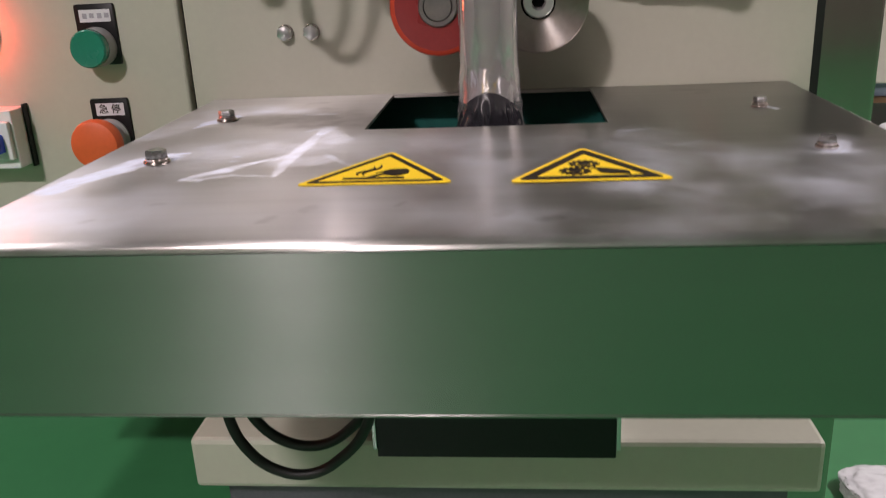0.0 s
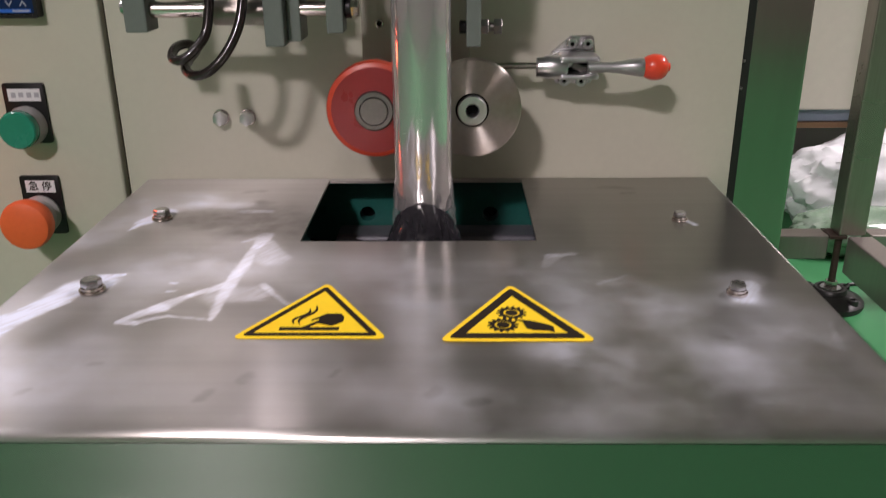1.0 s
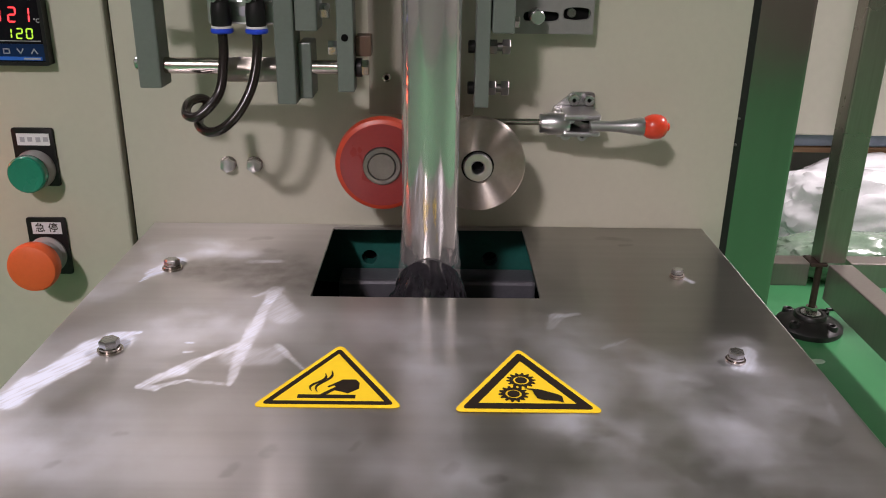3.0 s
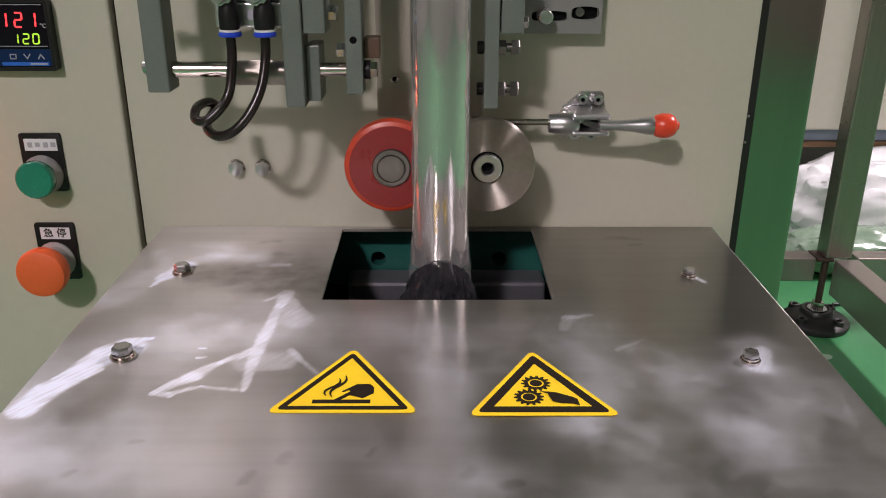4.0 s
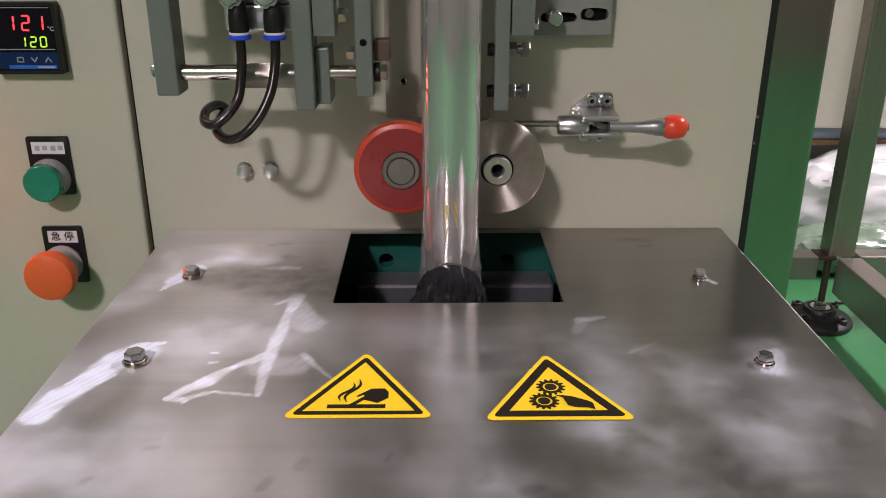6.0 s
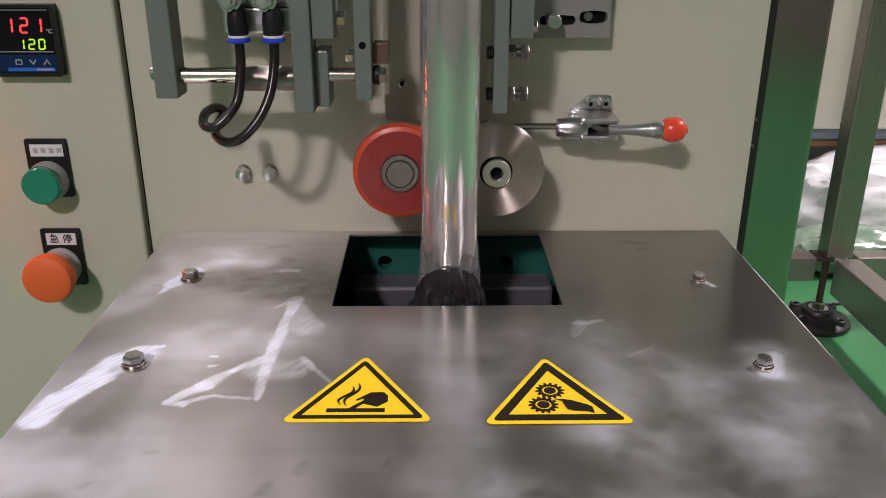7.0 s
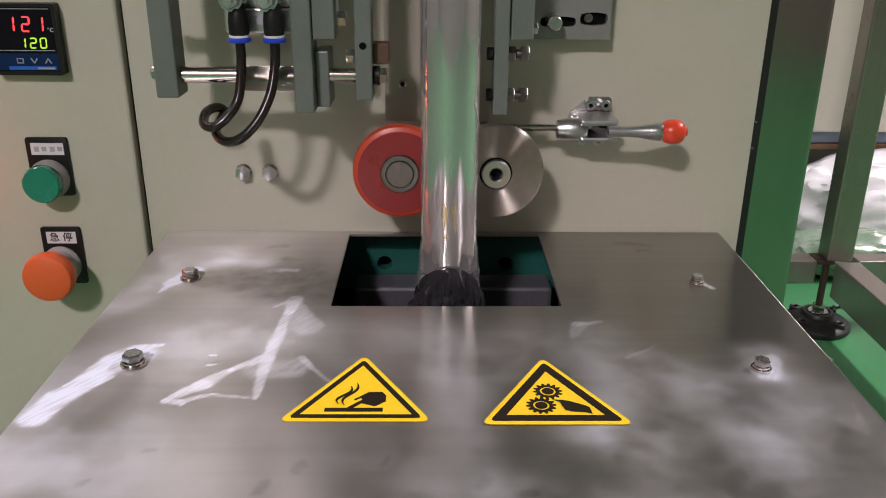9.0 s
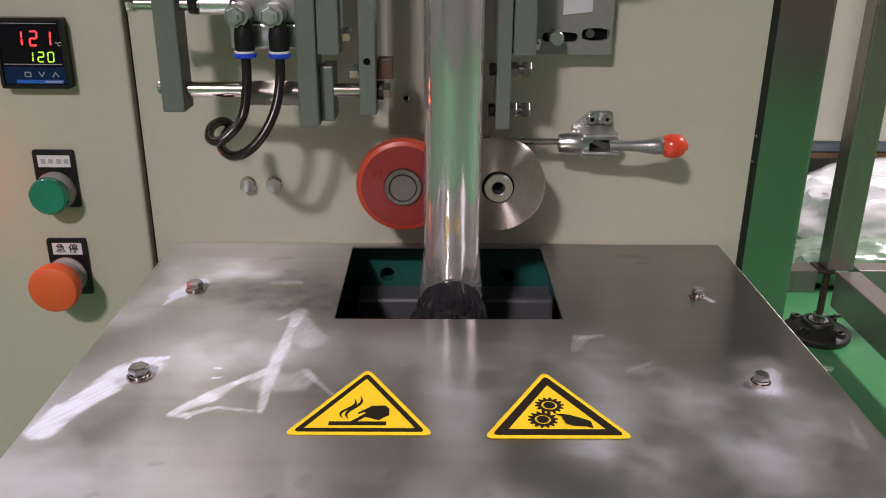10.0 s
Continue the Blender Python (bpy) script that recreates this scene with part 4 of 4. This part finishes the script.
for cz, dz in ((0.8933, 0.0022), (0.8815, 0.0018)):
    part("cheek", box(0.0950, 0.1215, CY - 0.008, WALL - 0.0025, cz - dz, cz + dz, 0.0015), ZINC, clamp)
part("saddle", box(0.0900, 0.1160, -0.0085, WALL - 0.0025, 0.8793, 0.8943, 0.002), ZINC, clamp)
part("link_bar", prism(rounded([(0.0985, 0.8893), (0.1010, 0.8923), (0.1110, 0.8873), (0.1195, 0.8868), (0.1200, 0.8828), (0.1110, 0.8828)], 0.0015, 4), 0.0185, 0.0225, to_wall, 0.0004), HUB, clamp)
# near-black sheet painting the shade round the link
part("recess_shade", box(0.0985, 0.1195, -0.0095, -0.0087, 0.8821, 0.8910), SHADE_BLACK, clamp, "dark gap round the link")
for hx, hz in ((0.1015, 0.8898), (0.1180, 0.8848), (0.1195, 0.8923)):
    part("rivet", lathe([(0, 0.0275), (0.0022, 0.0270), (0.0028, 0.0255), (0.0028, 0.0150), (0, 0.0150)], (hx, WALL, hz), "y", 20), ZINC, clamp)
part("plunger", rod(0.0023, 0.0240, 0.0800, (0, CY, 0.8883), "x", 0.0003), CHROME, clamp)
part("plunger_nut", rod(0.0042, 0.0240, 0.0300, (0, CY, 0.8883), "x", 0.0004), CHROME, clamp)
part("handle", lathe([(0, 0.1130), (0.0036, 0.1132), (0.0038, 0.1180), (0.0036, 0.1260), (0.0042, 0.1350), (0.0056, 0.1430), (0.0064, 0.1480), (0.0060, 0.1505), (0, 0.1510)], (-0.001, -0.036, 0.8896), "x", 32), ZINC, clamp)
part("grip", lathe([(0.0048, 0.1500), (0.0060, 0.1504), (0.0076, 0.1526), (0.0085, 0.1556), (0.0087, 0.1585), (0.0083, 0.1618), (0.0069, 0.1646), (0.0045, 0.1662), (0.0030, 0.1666), (0.0028, 0.1679), (0, 0.1682)], (-0.001, -0.036, 0.8896), "x", 40), REDCAP, clamp, "glossy red vinyl grip")

# ---- control box front ----
CB = 0.002
to_cb = lambda u, v, w: (u, CB - w, v)


def rect(x0, x1, z0, z1):
    return [(x0, z0), (x1, z0), (x1, z1), (x0, z1)]


def legend(ob, x0, x1, z0, z1, lx0, lx1, lz0, lz1):
    plate = part("legend_plate", prism(rounded(rect(x0, x1, z0, z1), 0.0018, 4), 0, 0.0022, to_cb, 0.0005), BLACK, ob, "black plastic legend plate")
    part("paper_label", prism(rect(lx0, lx1, lz0, lz1), 0.0022, 0.0025, to_cb), PAPER, plate, "white printed paper label")
    return plate


green = thing("push_button", (-0.293, CB, 0.845), "green round push button with black legend plate", "button")
plate = legend(green, -0.3080, -0.2775, 0.8300, 0.8745, -0.3045, -0.2805, 0.8615, 0.8705)
for k, bx in enumerate((-0.3020, -0.2965, -0.2905, -0.2850)):
    part("print_bar", prism(rect(bx, bx + 0.0034, 0.8640 + 0.0004 * (k % 2), 0.8678), 0.0025, 0.0027, to_cb), PALE_INK, plate)
c = (-0.2937, CB, 0.8435)
part("bezel", lathe([(0.0110, 0.002), (0.0145, 0.002), (0.0147, 0.0045), (0.0135, 0.0085), (0.0128, 0.0120), (0.0100, 0.0120)], c, "y", 48), GREY, green, "grey plastic bezel")
part("cap", lathe([(0.0110, 0.009), (0.0136, 0.0125), (0.0140, 0.0150), (0.0138, 0.0190), (0.0128, 0.0202), (0.0118, 0.0200), (0, 0.0196)], c, "y", 48), GREEN, green)

stop = thing("emergency_stop_button", (-0.2935, CB, 0.777), "orange-red mushroom emergency stop button with black plate", "button")
plate = legend(stop, -0.3085, -0.2785, 0.7580, 0.8045, -0.3045, -0.2820, 0.7915, 0.8010)
lettering("急 停", 0.0078, (-0.2933, CB - 0.0027, 0.7962), INK, plate)
c = (-0.2955, CB, 0.7745)
part("stem", lathe([(0.0145, 0.002), (0.0148, 0.004), (0.0125, 0.0060), (0.0110, 0.0180), (0, 0.0180)], c, "y", 40), GREY, stop, "grey plastic collar")
part("mushroom_head", lathe([(0.0110, 0.0130), (0.0150, 0.0160), (0.0178, 0.0210), (0.0188, 0.0260), (0.0188, 0.0295), (0.0177, 0.0325), (0.0142, 0.0340), (0, 0.0345)], c, "y", 56), ORANGE, stop)

# temperature controller with lit figures
ctrl = thing("temperature_controller", (-0.2932, CB, 0.9455), "black digital temperature controller showing red and green figures", "temperature controller")
bm = ring(rounded(rect(-0.3177, -0.2687, 0.9210, 0.9700), 0.002, 5), rounded(rect(-0.3152, -0.2712, 0.9235, 0.9675), 0.001, 5), 0.0, 0.0085)
for v in bm.verts:
    v.co = Vector(to_cb(*v.co))
part("bezel", bm, BLACK, ctrl)
screen = part("screen", prism(rect(-0.3154, -0.2710, 0.9233, 0.9677), 0.0, 0.0070, to_cb), SCREEN, ctrl, "black glossy display window")
keys = part("key_strip", prism(rect(-0.3147, -0.2717, 0.9245, 0.9360), 0.0070, 0.0074, to_cb), SCREEN_BLUE, ctrl, "blue membrane key strip")
part("bright_band", prism(rect(-0.3067, -0.2737, 0.9247, 0.9272), 0.0074, 0.0076, to_cb), SCREEN_BAND, keys)
part("maker_bar", prism(rect(-0.2867, -0.2747, 0.9253, 0.9265), 0.0076, 0.0077, to_cb), PALE_INK, keys)
for bz in (0.9378, 0.9660):
    part("frame_line", prism(rect(-0.3142, -0.2732, bz, bz + 0.0005), 0.0070, 0.0072, to_cb), PALE_INK, screen)


def icon(points, w=0.0004):
    bm = bmesh.new()
    for (ax, az), (bx, bz) in zip(points, points[1:]):
        d = Vector((bx - ax, bz - az)).normalized() * w
        prism([(ax - d.x + d.y, az - d.y - d.x), (bx + d.x + d.y, bz + d.y - d.x), (bx + d.x - d.y, bz + d.y + d.x), (ax - d.x - d.y, az - d.y + d.x)], 0.0074, 0.0076, to_cb, bm=bm)
    return bm


part("key_mark", icon([(-0.3002, 0.9295), (-0.2962, 0.9295), (-0.2962, 0.9325), (-0.3002, 0.9325), (-0.3002, 0.9295)]), PALE_INK, keys)
part("key_mark", icon([(-0.2904, 0.9325), (-0.2884, 0.9295), (-0.2864, 0.9325)]), PALE_INK, keys)
part("key_mark", icon([(-0.2807, 0.9295), (-0.2787, 0.9325), (-0.2767, 0.9295)]), PALE_INK, keys)

SEGMENTS = {"0": "abcdef", "1": "bc", "2": "abged"}


def figure(ch, cx, cz, w, hgt, th):
    """One seven-segment figure."""
    bm = bmesh.new()
    x, z, g = w / 2, hgt / 2, th * 0.12
    bars = {"a": ((-x + g, z), (x - g, z)), "d": ((-x + g, -z), (x - g, -z)), "g": ((-x + g, 0), (x - g, 0)), "b": ((x, g), (x, z - g)), "c": ((x, -z + g), (x, -g)), "f": ((-x, g), (-x, z - g)), "e": ((-x, -z + g), (-x, -g))}
    for s in SEGMENTS[ch]:
        (ax, az), (bx, bz) = bars[s]
        if az == bz:
            pts = [(ax, az), (ax + th / 2, az - th / 2), (bx - th / 2, bz - th / 2), (bx, bz), (bx - th / 2, bz + th / 2), (ax + th / 2, az + th / 2)]
        else:
            pts = [(ax, az), (ax + th / 2, az + th / 2), (bx + th / 2, bz - th / 2), (bx, bz), (bx - th / 2, bz - th / 2), (ax - th / 2, az + th / 2)]
        prism([(cx + u + (v * 0.08), cz + v) for u, v in pts], 0.0071, 0.0074, to_cb, bm=bm)
    return bm


for ch, cx in (("1", -0.3012), ("2", -0.2905), ("1", -0.2812)):
    part("red_figure", figure(ch, cx, 0.9560, 0.0050, 0.0096, 0.0011), SEG_RED, screen, "lit red figure")
for ch, cx in (("1", -0.2948), ("2", -0.2872), ("0", -0.2802)):
    part("green_figure", figure(ch, cx, 0.9432, 0.0040, 0.0066, 0.0009), SEG_GREEN, screen, "lit yellow-green figure")
lettering("°C", 0.0040, (-0.2738, CB - 0.0073, 0.9520), PAPER, screen)

breaker = thing("circuit_breaker", (-0.385, CB, 0.777), "white miniature circuit breaker with blue lever", "circuit breaker")
part("body", box(-0.412, -0.3625, -0.020, CB - 0.0002, 0.7560, 0.8010, 0.0012), WHITE, breaker)
part("side_gap", box(-0.3624, -0.3605, -0.004, CB - 0.0002, 0.7540, 0.8030, 0.0003), BLACK, breaker)
part("front_step", box(-0.410, -0.3640, -0.025, -0.0201, 0.7640, 0.7930, 0.0010), WHITE, breaker)
part("lever", prism(rounded([(-0.3860, 0.7700), (-0.3690, 0.7700), (-0.3690, 0.7830), (-0.3740, 0.7860), (-0.3860, 0.7860)], 0.0015, 4), 0.0270, 0.0350, to_cb, 0.0015), BLUE, breaker, "blue switch lever")
part("print_bar", prism(rect(-0.376, -0.370, 0.7890, 0.7900), 0.0270, 0.0272, to_cb), PALE_INK, breaker)

signal = thing("indicator_lamp", (-0.3900, CB, 0.857), "red round indicator lamp, lit and glowing", "indicator lamp")
c = (-0.3900, CB, 0.8570)
part("bezel", lathe([(0.0150, 0.0), (0.0195, 0.0), (0.0195, 0.0030), (0.0180, 0.0045), (0.0155, 0.0045)], c, "y", 40), BLACK, signal)
part("lens", lathe([(0.0155, 0.002), (0.0155, 0.0120), (0.0145, 0.0150), (0.0100, 0.0172), (0, 0.0180)], c, "y", 40), LAMP_RED, signal, "glowing red lens")

# ---- steel frame on the far side ----
rack = thing("equipment_rack", (0.64, 0.60, FLOOR), "welded stainless square tube frame on a levelling foot", "rack")
part("post", box(0.6135, 0.6545, 0.620, 0.657, 0.5205, 1.45, 0.0025), POST, rack, "steel post with blue-black patches")
part("cross_rail", box(0.30, 0.6000, 0.622, 0.657, 0.4810, 0.5200, 0.002), RAIL, rack)
part("long_rail", box(0.6270, 0.6650, -0.30, 0.6195, 0.4600, 0.5200, 0.002), RAIL, rack)
part("far_rail", box(0.6655, 1.30, 0.622, 0.657, 0.4780, 0.5200, 0.002), RAIL, rack)
part("stud_plate", box(0.6005, 0.6265, 0.6195, 0.657, 0.5150, 0.5203, 0.0005), RUST, rack, "rusty steel plate under the post")
FX, FY = 0.6200, 0.6330
foot = part("levelling_foot", lathe([(0, 0.0), (0.0510, 0.0), (0.0530, 0.004), (0.0525, 0.009), (0.0490, 0.013), (0.0360, 0.019), (0.0260, 0.022), (0.0250, 0.027), (0.0235, 0.029), (0.0190, 0.029), (0.0185, 0.026), (0, 0.026)], (FX, FY, FLOOR), "z", 56), RUBBER, rack, "black moulded rubber foot")
part("foot_washer", rod(0.0160, 0.026, 0.030, (FX, FY, FLOOR), "z", 0.0008), ZINC, foot)
part("lock_nut", hexagon(0.017, 0.030, 0.041, (FX, FY, FLOOR), "z"), CHROME, foot)
part("stud", rod(0.0054, 0.040, 0.115, (FX, FY, FLOOR), "z"), RUST, foot, "rusty threaded stud")
for a in range(4):
    t = radians(35 + 90 * a)
    part("foot_boss", lathe([(0.0042, 0.004), (0.0042, 0.0215), (0.0060, 0.0225), (0.0085, 0.0215), (0.0095, 0.006)], (FX + 0.040 * math.cos(t), FY + 0.040 * math.sin(t), FLOOR), "z", 24), RUBBER, foot)

other = thing("neighbour_machine", (1.1, 1.3, FLOOR), "pale beige machine housing on a blue-grey rail", "machine")
part("housing", box(0.30, 2.2, 1.03, 1.9, 0.628, 1.45, 0.004), HOUSING, other)
part("rail", box(0.30, 2.2, 1.055, 1.9, 0.600, 0.627, 0.002), BLUISH, other)
part("board", box(0.30, 2.2, 1.050, 1.9, 0.588, 0.5995, 0.001), WOOD, other)
for px in (0.34, 2.1):
    part("leg", box(px, px + 0.05, 1.40, 1.45, FLOOR, 0.588, 0.002), STEEL_UP, other)


def bag(cx, cy, sx, sy, sz, seed, label, material):
    """A crumpled plastic bag resting on the floor."""
    bm = bmesh.new()
    bmesh.ops.create_icosphere(bm, subdivisions=5, radius=1)
    for v in bm.verts:
        p = v.co.copy()
        k = 0.16 * noise.noise(p * 2.2 + Vector((seed, 0, 0))) + 0.10 * abs(noise.noise(p * 5 + Vector((0, seed, 0)))) + 0.05 * abs(noise.noise(p * 12 + Vector((0, 0, seed))))
        q = p * (0.92 + k)
        z = max(q.z, -0.72) + 0.72
        v.co = (cx + sx * math.copysign(abs(q.x) ** 0.8, q.x), cy + sy * q.y, FLOOR + sz * z / 1.7)
    ob = thing("plastic_bag", (cx, cy, FLOOR), label, "bag", "plastic bags on the floor")
    part("film", bm, material, ob)


GREEN_FILM = mat("green_tinted_film", (0.20, 0.30, 0.21), 0.2, 0, 0.2, 30, 0.2, 60, coat=0.5, dirt=(0.5, 0.52, 0.5), dirt_amount=0.7, dirt_scale=14)
bag(0.86, 1.02, 0.20, 0.10, 0.185, 1.3, "crumpled white plastic bag lying under a rail", PLASTIC_FILM)
bag(0.78, 0.86, 0.15, 0.06, 0.085, 5.1, "crumpled greenish translucent plastic bag on the floor", GREEN_FILM)
bag(1.16, 0.92, 0.16, 0.12, 0.150, 8.7, "crumpled white plastic bag lying under a rail", PLASTIC_FILM)
bag(0.352, 0.070, 0.040, 0.038, 0.019, 3.3, "small pale plastic bag on the floor beside the machine", PLASTIC_FILM)
lead = thing("floor_cable", (0.9, 0.72, FLOOR), "thin black cable lying on the green floor", "cable")
part("line", pipe([(0.68, 0.70, FLOOR + 0.003), (0.76, 0.715, FLOOR + 0.003), (0.86, 0.75, FLOOR + 0.003), (1.05, 0.74, FLOOR + 0.003), (1.3, 0.80, FLOOR + 0.003)], 0.003), RUBBER, lead)


def floor_speck(x, y, r, seed):
    """A thin pale paint drop on the floor."""
    pts = [(x + r * (1 + 0.35 * noise.noise((math.cos(a) * 2, math.sin(a) * 2, seed))) * math.cos(a) * 1.5, y + r * (1 + 0.35 * noise.noise((math.cos(a) * 2, math.sin(a) * 2, seed + 5))) * math.sin(a)) for a in [2 * math.pi * k / 20 for k in range(20)]]
    ob = tagged(part("floor_speck", prism(pts, FLOOR + 0.0002, FLOOR + 0.0012, flat), PALE_GREEN), "small pale paint drop on the green floor", "paint drop", "paint drops")
    return ob


PALE_GREEN = mat("pale_drop", (0.34, 0.52, 0.38), 0.4, 0, 0.1, 60)
for sx, sy, r, seed in ((0.590, 0.520, 0.0075, 1.0), (0.548, 0.700, 0.0060, 2.4), (0.565, 0.440, 0.0035, 4.1)):
    floor_speck(sx, sy, r, seed)
